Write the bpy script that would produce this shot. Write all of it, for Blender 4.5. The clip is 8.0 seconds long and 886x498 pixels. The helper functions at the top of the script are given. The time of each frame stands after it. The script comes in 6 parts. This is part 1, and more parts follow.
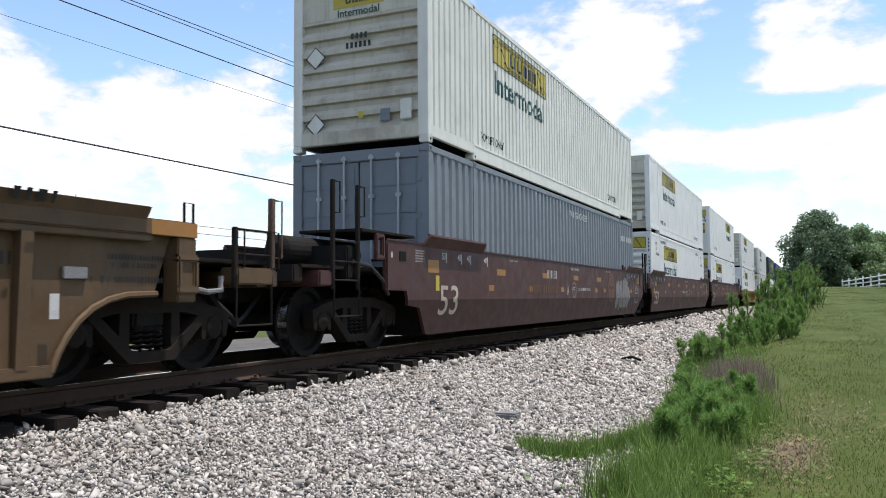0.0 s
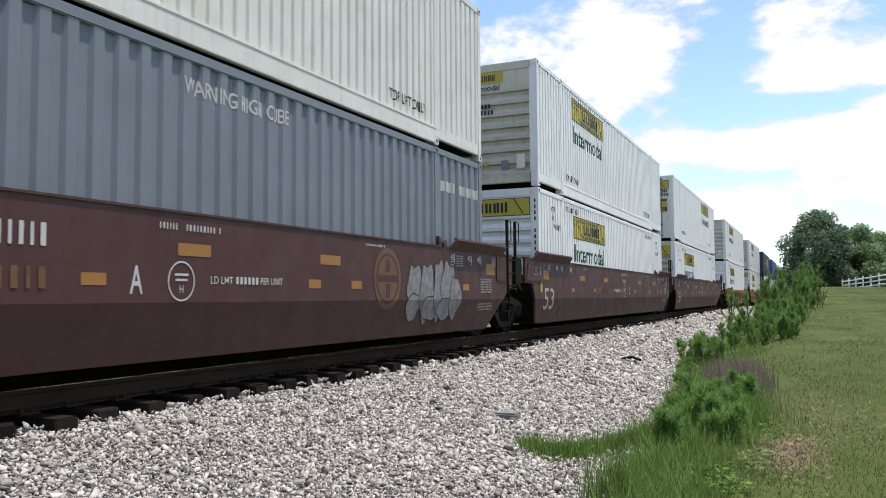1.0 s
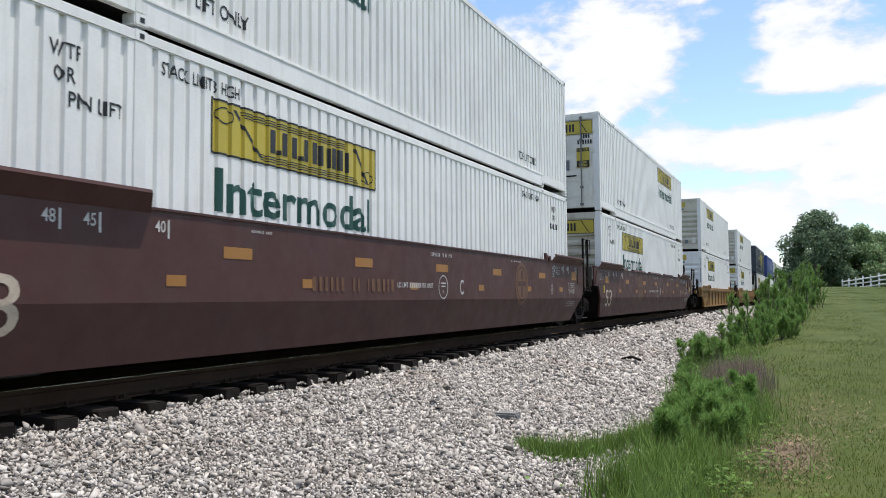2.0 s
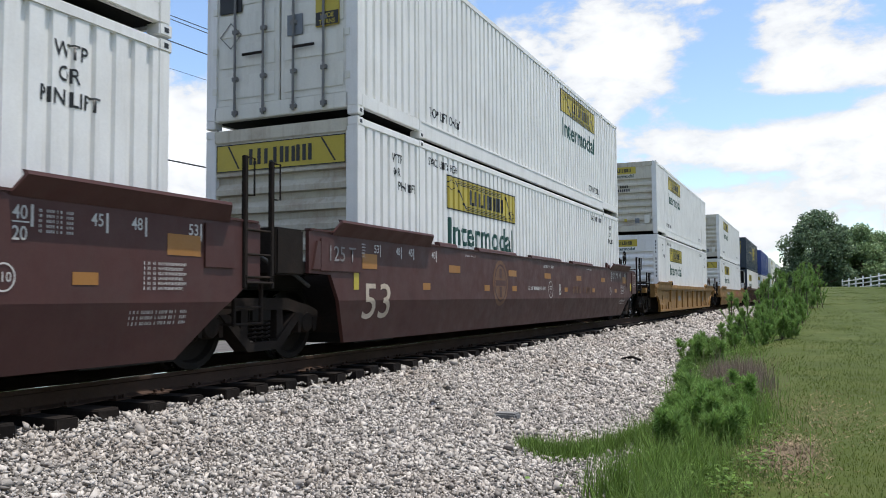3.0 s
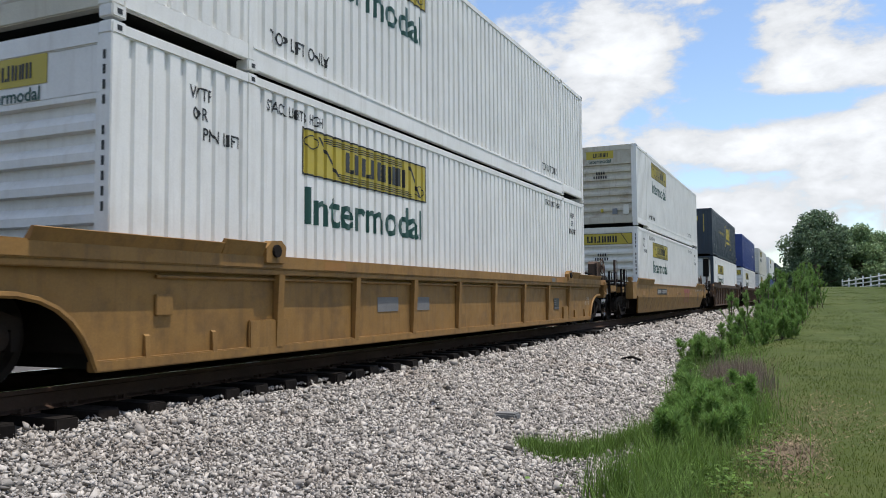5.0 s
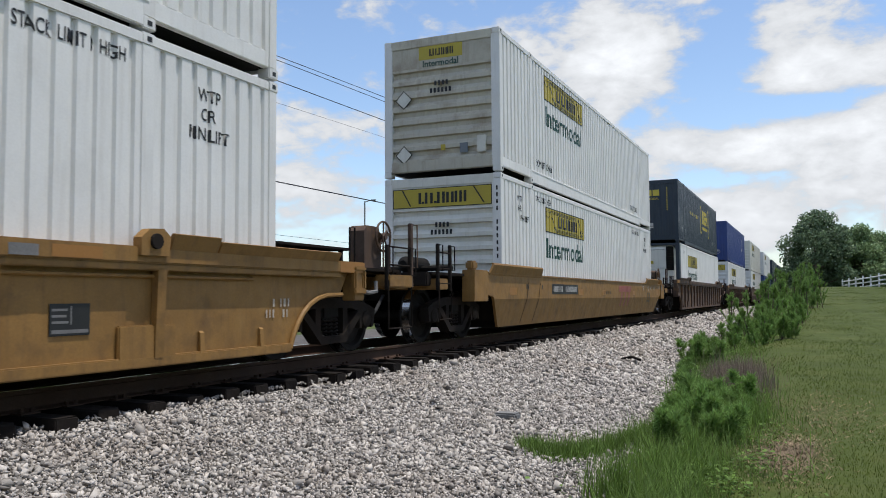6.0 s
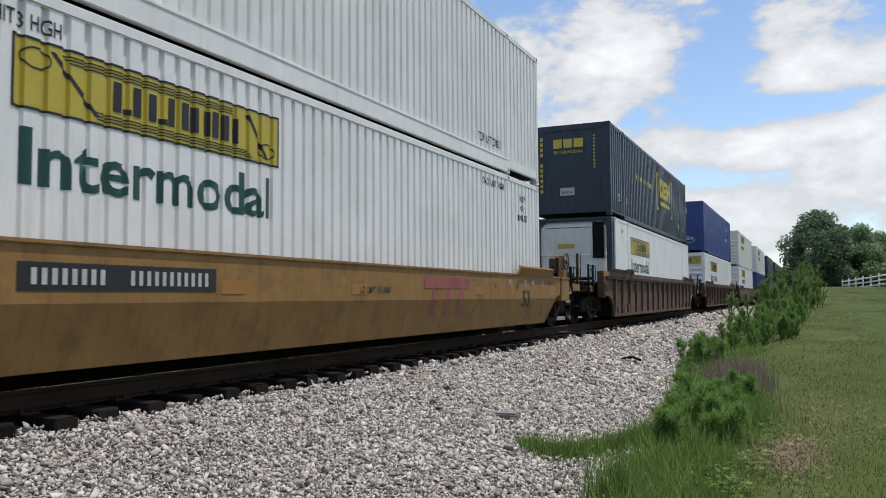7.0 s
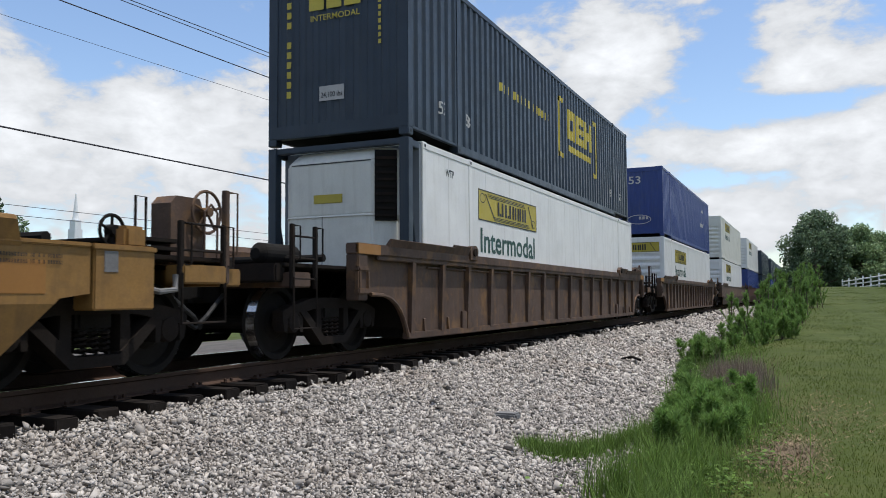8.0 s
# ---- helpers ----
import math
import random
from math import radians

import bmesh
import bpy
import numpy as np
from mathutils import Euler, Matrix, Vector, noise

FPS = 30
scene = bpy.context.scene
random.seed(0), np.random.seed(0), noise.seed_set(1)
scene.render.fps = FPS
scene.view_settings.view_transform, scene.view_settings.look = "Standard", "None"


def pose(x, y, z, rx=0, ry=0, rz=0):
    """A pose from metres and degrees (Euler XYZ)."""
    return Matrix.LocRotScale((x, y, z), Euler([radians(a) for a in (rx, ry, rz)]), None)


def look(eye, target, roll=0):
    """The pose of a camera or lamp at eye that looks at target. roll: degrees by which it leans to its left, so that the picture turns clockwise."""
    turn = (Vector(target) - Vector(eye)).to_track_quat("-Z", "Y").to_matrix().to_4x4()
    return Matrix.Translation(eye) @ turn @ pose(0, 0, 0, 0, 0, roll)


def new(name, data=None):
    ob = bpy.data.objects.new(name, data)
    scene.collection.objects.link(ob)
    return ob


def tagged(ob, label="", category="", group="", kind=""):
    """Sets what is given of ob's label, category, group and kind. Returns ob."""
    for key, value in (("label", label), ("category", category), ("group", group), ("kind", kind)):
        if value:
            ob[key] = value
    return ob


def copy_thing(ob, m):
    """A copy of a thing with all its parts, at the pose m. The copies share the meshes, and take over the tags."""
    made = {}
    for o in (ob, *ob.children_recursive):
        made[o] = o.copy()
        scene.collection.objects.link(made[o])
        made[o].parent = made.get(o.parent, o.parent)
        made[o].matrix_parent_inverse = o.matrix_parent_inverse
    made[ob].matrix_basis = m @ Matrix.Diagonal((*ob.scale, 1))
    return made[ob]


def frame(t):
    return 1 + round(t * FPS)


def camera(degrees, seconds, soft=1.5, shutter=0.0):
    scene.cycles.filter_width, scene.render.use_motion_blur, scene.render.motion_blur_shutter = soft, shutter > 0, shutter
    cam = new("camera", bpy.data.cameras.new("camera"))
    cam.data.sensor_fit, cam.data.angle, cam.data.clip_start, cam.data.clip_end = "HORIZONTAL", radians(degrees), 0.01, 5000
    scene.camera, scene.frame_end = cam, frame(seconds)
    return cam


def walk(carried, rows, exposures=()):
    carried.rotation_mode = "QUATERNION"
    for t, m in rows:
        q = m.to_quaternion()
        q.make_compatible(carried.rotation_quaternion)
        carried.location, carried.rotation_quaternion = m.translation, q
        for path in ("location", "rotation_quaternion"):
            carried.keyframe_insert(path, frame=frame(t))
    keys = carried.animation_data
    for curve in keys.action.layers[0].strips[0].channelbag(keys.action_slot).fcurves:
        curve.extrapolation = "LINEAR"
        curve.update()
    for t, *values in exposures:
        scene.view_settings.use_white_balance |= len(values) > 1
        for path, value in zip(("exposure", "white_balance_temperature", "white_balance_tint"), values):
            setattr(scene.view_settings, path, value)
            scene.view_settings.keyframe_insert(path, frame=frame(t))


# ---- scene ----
from mathutils import geometry

EYE = (6.841, 0.0, 0.744)
SPEED, SLOWING = 13.863, -0.0233


def gone(t):
    """How far the train has come after t seconds."""
    return SPEED * t + SLOWING * t * t / 2


cam = camera(56.95, 8.0, soft=0.9, shutter=0.04)
STAND = Matrix.Translation(EYE) @ Euler((radians(93.434), 0, radians(24.371))).to_matrix().to_4x4() @ pose(0, 0, 0, 0, 0, -0.399)
walk(cam, [(0.0, STAND), (8.0, STAND)], exposures=[(0.0, 0.06), (2.0, 0.0), (3.5, -0.14), (5.0, -0.26), (6.5, -0.40), (8.0, -0.38)])

# ---- light ----
SUN_EL, SUN_AZ = radians(76), radians(76)      # azimuth from +y towards +x
world = bpy.data.worlds.new("sky")
scene.world = world
world.use_nodes = True
wn, wl = world.node_tree.nodes, world.node_tree.links
wn.clear()


def wnode(kind, **kw):
    n = wn.new(kind)
    for k, v in kw.items():
        if k in n.inputs:
            n.inputs[k].default_value = v
    return n


def wmath(op, a, b=None, c=None):
    n = wn.new("ShaderNodeMath")
    n.operation = op
    for i, s in enumerate((a, b, c)):
        if s is None:
            continue
        if isinstance(s, (int, float)):
            n.inputs[i].default_value = s
        else:
            wl.new(s, n.inputs[i])
    return n.outputs[0]


sky = wn.new("ShaderNodeTexSky")
sky.sky_type, sky.sun_disc = "NISHITA", False
sky.sun_elevation, sky.sun_rotation = SUN_EL, SUN_AZ
sky.air_density, sky.dust_density, sky.ozone_density = 1.0, 0.6, 1.6
tc = wn.new("ShaderNodeTexCoord")
sep = wn.new("ShaderNodeSeparateXYZ")
wl.new(tc.outputs["Generated"], sep.inputs[0])
dx, dy, dz = sep.outputs
stretch = wn.new("ShaderNodeVectorMath")
stretch.operation = "MULTIPLY"
stretch.inputs[1].default_value = (1.0, 1.0, 1.9)
wl.new(tc.outputs["Generated"], stretch.inputs[0])


def cloud_noise(scale, detail, seed):
    m = wn.new("ShaderNodeMapping")
    m.inputs["Location"].default_value = (seed, seed * 0.7, seed * 1.3)
    wl.new(stretch.outputs[0], m.inputs[0])
    n = wnode("ShaderNodeTexNoise", Scale=scale, Detail=detail, Roughness=0.58, Distortion=0.25)
    wl.new(m.outputs[0], n.inputs["Vector"])
    return n.outputs["Fac"]


AZIMUTH = wmath("ARCTAN2", dx, dy)
ALTITUDE = wmath("ARCSINE", dz)


def bank(az, al, ra, rl, strength):
    """A lump of cloud (or, negative, a blue gap) about a direction, in degrees."""
    u = wmath("DIVIDE", wmath("SUBTRACT", AZIMUTH, radians(az)), radians(ra))
    v = wmath("DIVIDE", wmath("SUBTRACT", ALTITUDE, radians(al)), radians(rl))
    q = wmath("ADD", wmath("MULTIPLY", u, u), wmath("MULTIPLY", v, v))
    return wmath("MULTIPLY", wmath("DIVIDE", 1.0, wmath("ADD", 1.0, wmath("MULTIPLY", q, q))), strength)


total = wmath("ADD", wmath("MULTIPLY", cloud_noise(5.0, 10.0, 3.1), 0.62), wmath("MULTIPLY", cloud_noise(12.0, 10.0, 8.3), 0.85))
total = wmath("ADD", total, wmath("MULTIPLY", cloud_noise(34.0, 8.0, 1.7), 0.40))
BANKS = [(-12.3, 16.6, 4.4, 2.6, 0.34), (-11.0, 11.8, 4.2, 2.6, 0.16), (-5.6, 15.0, 2.9, 2.4, -0.30), (1.2, 14.2, 4.6, 1.5, 0.30), (-1.6, 12.2, 5.5, 0.8, -0.26), (1.6, 9.8, 5.4, 1.7, 0.32), (-4.8, 9.4, 4.6, 1.3, 0.22),
         (-5.6, 7.6, 2.6, 0.8, -0.14), (-1.5, 5.6, 9.5, 1.8, 0.16), (-45.0, 17.6, 8.5, 2.2, -0.34), (-29.0, 17.8, 7.0, 4.0, -0.10), (-43.0, 12.0, 6.6, 2.9, 0.34), (-53.0, 12.6, 2.6, 3.4, 0.26),
         (-37.0, 16.0, 2.6, 1.6, 0.14), (-47.0, 7.0, 11.0, 2.4, 0.14), (-21.5, 10.0, 5.0, 4.0, 0.20), (-1.0, 17.8, 3.4, 1.2, 0.10), (-14.6, 17.2, 1.2, 0.6, -0.16)]
for b in BANKS:
    total = wmath("ADD", total, bank(*b))
ramp = wn.new("ShaderNodeMapRange")
ramp.interpolation_type = "SMOOTHSTEP"
ramp.inputs["From Min"].default_value, ramp.inputs["From Max"].default_value = 0.87, 1.10
wl.new(total, ramp.inputs["Value"])
shade = wn.new("ShaderNodeMapRange")
shade.inputs["From Min"].default_value, shade.inputs["From Max"].default_value = 0.96, 1.42
shade.inputs["To Min"].default_value, shade.inputs["To Max"].default_value = 7.5, 11.6
wl.new(total, shade.inputs["Value"])
white = wn.new("ShaderNodeCombineColor")
wl.new(wmath("MULTIPLY", shade.outputs[0], 0.955), white.inputs[0])
wl.new(wmath("MULTIPLY", shade.outputs[0], 0.985), white.inputs[1])
wl.new(wmath("MULTIPLY", shade.outputs[0], 1.03), white.inputs[2])
mixc = wn.new("ShaderNodeMix")
mixc.data_type = "RGBA"
wl.new(ramp.outputs[0], mixc.inputs["Factor"])
blue = wn.new("ShaderNodeVectorMath")
blue.operation = "MULTIPLY"
blue.inputs[1].default_value = (1.95, 1.98, 2.05)
wl.new(sky.outputs[0], blue.inputs[0])
wl.new(blue.outputs[0], mixc.inputs[6])
wl.new(white.outputs[0], mixc.inputs[7])
bg = wnode("ShaderNodeBackground", Strength=0.115)
wl.new(mixc.outputs[2], bg.inputs["Color"])
out = wn.new("ShaderNodeOutputWorld")
wl.new(bg.outputs[0], out.inputs[0])

sun = new("sun", bpy.data.lights.new("sun", "SUN"))
sun.data.energy, sun.data.angle, sun.data.color = 5.0, radians(0.53), (1.0, 0.965, 0.915)
SUN_DIR = Vector((math.sin(SUN_AZ) * math.cos(SUN_EL), math.cos(SUN_AZ) * math.cos(SUN_EL), math.sin(SUN_EL)))
sun.matrix_world = look(SUN_DIR * 50, (0, 0, 0))


# ---- materials ----
def mat(name, base, rough=0.6, metal=0.0, var=0.12, scale=1.2, fine=45.0, bump=0.15, stain=None, stain_amount=0.3,
        stain_scale=1.6, streak=0.0, per_island=0.0, per_object=0.0, translucent=0.0, spec=0.4):
    """Base colour with large and fine variation, stains of their own colour, rain streaks running down, fine relief."""
    m = bpy.data.materials.new(name)
    m.use_nodes = True
    ns, ls = m.node_tree.nodes, m.node_tree.links
    bsdf = ns["Principled BSDF"]
    bsdf.inputs["Roughness"].default_value, bsdf.inputs["Metallic"].default_value = rough, metal
    bsdf.inputs["Specular IOR Level"].default_value = spec
    co = ns.new("ShaderNodeTexCoord")
    info = ns.new("ShaderNodeObjectInfo")
    shift = ns.new("ShaderNodeVectorMath")
    shift.operation = "MULTIPLY_ADD"
    shift.inputs[1].default_value = (1, 1, 1)
    off = ns.new("ShaderNodeCombineXYZ")
    mul = ns.new("ShaderNodeMath")
    mul.operation = "MULTIPLY"
    mul.inputs[1].default_value = 37.0
    ls.new(info.outputs["Random"], mul.inputs[0])
    for i in range(3):
        ls.new(mul.outputs[0], off.inputs[i])
    ls.new(co.outputs["Object"], shift.inputs[0])
    ls.new(off.outputs[0], shift.inputs[2])

    def noise_at(sc, detail, stretch=None):
        n = ns.new("ShaderNodeTexNoise")
        n.inputs["Scale"].default_value, n.inputs["Detail"].default_value = sc, detail
        n.inputs["Roughness"].default_value = 0.62
        src = shift.outputs[0]
        if stretch:
            mp = ns.new("ShaderNodeMapping")
            mp.inputs["Scale"].default_value = stretch
            ls.new(src, mp.inputs[0])
            src = mp.outputs[0]
        ls.new(src, n.inputs["Vector"])
        return n.outputs["Fac"]

    def remap(sock, a, b, c, d):
        n = ns.new("ShaderNodeMapRange")
        for k, v in zip(("From Min", "From Max", "To Min", "To Max"), (a, b, c, d)):
            n.inputs[k].default_value = v
        ls.new(sock, n.inputs["Value"])
        return n.outputs[0]

    def times(a, b):
        n = ns.new("ShaderNodeMath")
        n.operation = "MULTIPLY"
        ls.new(a, n.inputs[0])
        ls.new(b, n.inputs[1])
        return n.outputs[0]

    value = times(remap(noise_at(scale, 5), 0.3, 0.7, 1 - var, 1 + var), remap(noise_at(fine, 4), 0.3, 0.7, 1 - var * 0.6, 1 + var * 0.6))
    if per_island:
        geo = ns.new("ShaderNodeNewGeometry")
        value = times(value, remap(geo.outputs["Random Per Island"], 0, 1, 1 - per_island, 1 + per_island))
    if per_object:
        value = times(value, remap(info.outputs["Random"], 0, 1, 1 - per_object, 1 + per_object))
    col = ns.new("ShaderNodeVectorMath")
    col.operation = "SCALE"
    col.inputs[0].default_value = base
    ls.new(value, col.inputs["Scale"])
    colour = col.outputs[0]

    def over(fac, rgb):
        n = ns.new("ShaderNodeMix")
        n.data_type = "RGBA"
        ls.new(fac, n.inputs["Factor"])
        ls.new(colour, n.inputs[6])
        n.inputs[7].default_value = (*rgb, 1)
        return n.outputs[2]

    if stain:
        colour = over(remap(noise_at(stain_scale, 7), 0.52, 0.78, 0, stain_amount * 2), stain)
        if streak:
            colour = over(remap(noise_at(9.0, 5, (1, 1, 0.07)), 0.52, 0.8, 0, streak), stain)
    ls.new(colour, bsdf.inputs["Base Color"])
    ls.new(remap(noise_at(scale * 3, 4), 0.3, 0.7, max(rough - 0.12, 0.04), min(rough + 0.1, 1)), bsdf.inputs["Roughness"])
    if bump:
        bp = ns.new("ShaderNodeBump")
        bp.inputs["Strength"].default_value, bp.inputs["Distance"].default_value = bump, 0.01
        ls.new(noise_at(fine * 0.8, 5), bp.inputs["Height"])
        ls.new(bp.outputs[0], bsdf.inputs["Normal"])
    if translucent:
        tr = ns.new("ShaderNodeBsdfTranslucent")
        ls.new(colour, tr.inputs[0])
        mx = ns.new("ShaderNodeMixShader")
        mx.inputs[0].default_value = translucent
        ls.new(bsdf.outputs[0], mx.inputs[1])
        ls.new(tr.outputs[0], mx.inputs[2])
        ls.new(mx.outputs[0], ns["Material Output"].inputs[0])
    return m


DIRT, RUST = (0.16, 0.13, 0.09), (0.13, 0.055, 0.025)
M = {
    "white": mat("white_paint", (0.76, 0.745, 0.71), 0.5, var=0.06, stain=(0.30, 0.24, 0.16), stain_amount=0.07, streak=0.24, bump=0.04, per_object=0.03),
    "cream": mat("aged_white_paint", (0.69, 0.67, 0.595), 0.5, var=0.06, stain=(0.22, 0.17, 0.10), stain_amount=0.10, streak=0.22, bump=0.05),
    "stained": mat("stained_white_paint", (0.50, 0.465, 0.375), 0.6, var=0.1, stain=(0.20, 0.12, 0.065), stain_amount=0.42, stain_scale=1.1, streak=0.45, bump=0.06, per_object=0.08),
    "slab": mat("grey_slab", (0.17, 0.165, 0.16), 0.8, var=0.2, bump=0.3),
    "grey": mat("grey_paint", (0.165, 0.182, 0.20), 0.5, var=0.07, stain=(0.16, 0.17, 0.18), stain_amount=0.12, streak=0.2, bump=0.05),
    "navy": mat("dark_blue_green_paint", (0.022, 0.034, 0.05), 0.4, var=0.1, stain=(0.08, 0.08, 0.075), stain_amount=0.1, streak=0.2, bump=0.05),
    "blue": mat("blue_paint", (0.03, 0.055, 0.20), 0.42, var=0.1, stain=(0.1, 0.11, 0.14), stain_amount=0.1, streak=0.15, bump=0.05),
    "maroon": mat("oxide_brown_paint", (0.064, 0.0225, 0.0185), 0.62, var=0.10, stain=(0.06, 0.04, 0.033), stain_amount=0.2, streak=0.25, bump=0.08),
    "ochre": mat("ochre_yellow_paint", (0.255, 0.135, 0.036), 0.68, var=0.16, scale=2.0, stain=(0.075, 0.042, 0.022), stain_amount=0.32, stain_scale=2.4, streak=0.5, bump=0.08),
    "brown": mat("weathered_ochre_paint", (0.085, 0.052, 0.036), 0.78, var=0.28, stain=(0.22, 0.115, 0.042), stain_amount=0.55, streak=0.35, stain_scale=2.2, bump=0.1),
    "dull": mat("dull_ochre_paint", (0.095, 0.055, 0.024), 0.7, var=0.15, stain=(0.05, 0.034, 0.022), stain_amount=0.4, streak=0.4, bump=0.1),
    "black": mat("grimy_black_steel", (0.014, 0.0125, 0.011), 0.85, spec=0.12, var=0.25, stain=(0.03, 0.024, 0.02), stain_amount=0.2, bump=0.2),
    "grime": mat("grimy_brown_steel", (0.020, 0.016, 0.0135), 0.92, spec=0.1, var=0.25, stain=(0.06, 0.034, 0.022), stain_amount=0.2, bump=0.25),
    "wheel": mat("worn_wheel_steel", (0.017, 0.0145, 0.0125), 0.85, metal=0.0, spec=0.12, var=0.2, stain=(0.022, 0.017, 0.014), stain_amount=0.5, bump=0.1),
    "tread": mat("bright_rolled_steel", (0.62, 0.61, 0.59), 0.22, metal=1.0, var=0.06, bump=0.02),
    "rail": mat("rusty_rail_steel", (0.060, 0.036, 0.025), 0.85, spec=0.15, var=0.2, stain=(0.05, 0.035, 0.028), stain_amount=0.4, bump=0.3),
    "tie": mat("creosoted_timber", (0.013, 0.010, 0.008), 0.9, spec=0.15, var=0.3, scale=3, fine=28, bump=0.5, stain=(0.04, 0.03, 0.024), stain_amount=0.2, per_object=0.3),
    "stone": mat("crushed_limestone", (0.365, 0.333, 0.30), 0.88, spec=0.2, var=0.12, scale=8, fine=120, bump=0.3, stain=(0.24, 0.17, 0.12), stain_amount=0.2, stain_scale=0.7, per_island=0.55),
    "bed": mat("ballast_bed", (0.085, 0.075, 0.066), 0.92, var=0.3, scale=1.5, fine=22, bump=0.9, stain=(0.20, 0.17, 0.13), stain_amount=0.3),
    "soil": mat("mown_turf", (0.057, 0.075, 0.014), 0.92, spec=0.2, var=0.22, scale=0.9, fine=26, bump=0.4, stain=(0.12, 0.09, 0.045), stain_amount=0.20, stain_scale=0.9),
    "yellow": mat("yellow_decal", (0.46, 0.36, 0.045), 0.5, var=0.07, bump=0.03, stain=DIRT, stain_amount=0.06),
    "ink": mat("black_lettering", (0.018, 0.018, 0.018), 0.5, var=0.1, bump=0.0),
    "green": mat("green_lettering", (0.012, 0.062, 0.048), 0.5, var=0.1, bump=0.0),
    "chalk": mat("white_stencil_paint", (0.50, 0.48, 0.45), 0.6, var=0.12, bump=0.0, stain=(0.2, 0.13, 0.11), stain_amount=0.15, stain_scale=9),
    "pale": mat("faded_cream_stencil", (0.48, 0.40, 0.31), 0.6, var=0.12, bump=0.0, stain=(0.15, 0.08, 0.06), stain_amount=0.2, stain_scale=9),
    "amber": mat("amber_reflector_tape", (0.30, 0.135, 0.03), 0.5, var=0.08, bump=0.0),
    "faded": mat("faded_ochre_stencil", (0.135, 0.064, 0.029), 0.62, var=0.15, bump=0.0, stain=(0.07, 0.029, 0.025), stain_amount=0.5, stain_scale=7),
    "silver": mat("silver_spray_paint", (0.20, 0.185, 0.18), 0.55, var=0.3, scale=7, bump=0.0, stain=(0.10, 0.065, 0.06), stain_amount=0.5, stain_scale=9),
    "gold": mat("yellow_vinyl_lettering", (0.55, 0.43, 0.06), 0.5, var=0.1, bump=0.0),
    "pink": mat("pink_spray_paint", (0.26, 0.07, 0.06), 0.6, var=0.2, bump=0.0, stain=(0.33, 0.17, 0.06), stain_amount=0.35, stain_scale=6),
    "rubber": mat("black_rubber_hose", (0.02, 0.02, 0.02), 0.6, var=0.2),
    "cable": mat("black_cable", (0.03, 0.03, 0.035), 0.6, var=0.1, bump=0.0),
    "bark": mat("bark", (0.10, 0.075, 0.055), 0.9, var=0.25, fine=25, bump=0.6),
    "pine": mat("dark_foliage", (0.14, 0.20, 0.11), 0.6, var=0.2, bump=0.0, per_island=0.5, translucent=0.25),
    "leaf": mat("summer_foliage", (0.225, 0.315, 0.15), 0.6, var=0.2, bump=0.0, per_island=0.45, translucent=0.3),
    "shrub": mat("fresh_shrub_foliage", (0.190, 0.310, 0.085), 0.6, var=0.2, bump=0.0, per_island=0.4, translucent=0.45, spec=0.2),
    "grass": mat("grass_blades", (0.075, 0.104, 0.017), 0.6, spec=0.2, var=0.22, scale=0.6, bump=0.0, per_island=0.35, translucent=0.35, stain=(0.22, 0.17, 0.08), stain_amount=0.10, stain_scale=0.6),
    "verge": mat("tall_verge_grass", (0.110, 0.180, 0.038), 0.6, spec=0.2, var=0.25, scale=1.2, bump=0.0, per_island=0.45, translucent=0.35),
    "thatch": mat("dry_thatch", (0.24, 0.175, 0.11), 0.9, var=0.25, bump=0.0, per_island=0.4),
    "galv": mat("galvanised_steel", (0.36, 0.37, 0.37), 0.45, metal=0.3, var=0.15, bump=0.05),
    "dry": mat("dry_stalks", (0.22, 0.165, 0.13), 0.85, var=0.2, bump=0.0, per_island=0.4, translucent=0.2),
    "fence": mat("white_fence_paint", (0.75, 0.76, 0.76), 0.5, var=0.05, bump=0.0),
    "asphalt": mat("gravel_road", (0.20, 0.19, 0.18), 0.9, var=0.2, bump=0.3),
}


# ---- building helpers ----
def part(name, bm, material, parent=None, label="", at=None):
    """Links a bmesh (or a ready mesh) as one mesh object under a thing or a part."""
    if isinstance(bm, bpy.types.Mesh):
        me = bm
    else:
        bmesh.ops.recalc_face_normals(bm, faces=bm.faces)
        me = bpy.data.meshes.new(name)
        bm.to_mesh(me)
        bm.free()
        me.materials.append(M[material])
    ob = new(name, me)
    if parent is not None:
        ob.parent = parent
    if at is not None:
        ob.matrix_basis = at
    if label:
        tagged(ob, label)
    return ob


STORE = {}


def once(key, build, material):
    """A mesh that is built once and shared by alike parts."""
    if key not in STORE:
        bm = build()
        bmesh.ops.recalc_face_normals(bm, faces=bm.faces)
        me = bpy.data.meshes.new(key)
        bm.to_mesh(me)
        bm.free()
        me.materials.append(M[material])
        STORE[key] = me
    return STORE[key]


def thing(name, label, category, y=0.0, z=0.0, x=0.0, group=""):
    ob = new(name)
    ob.location = (x, y, z)
    return tagged(ob, label, category, group)


def box(bm, x0, x1, y0, y1, z0, z1, bevel=0.0):
    vs = bmesh.ops.create_cube(bm, size=1.0)["verts"]
    for v in vs:
        v.co = Vector(((x0 + x1) / 2 + v.co.x * (x1 - x0), (y0 + y1) / 2 + v.co.y * (y1 - y0), (z0 + z1) / 2 + v.co.z * (z1 - z0)))
    if bevel:
        es = list({e for v in vs for e in v.link_edges})
        bmesh.ops.bevel(bm, geom=es, offset=bevel, segments=2, affect="EDGES")
    return bm


def Box(*a, bevel=0.0):
    return box(bmesh.new(), *a, bevel=bevel)


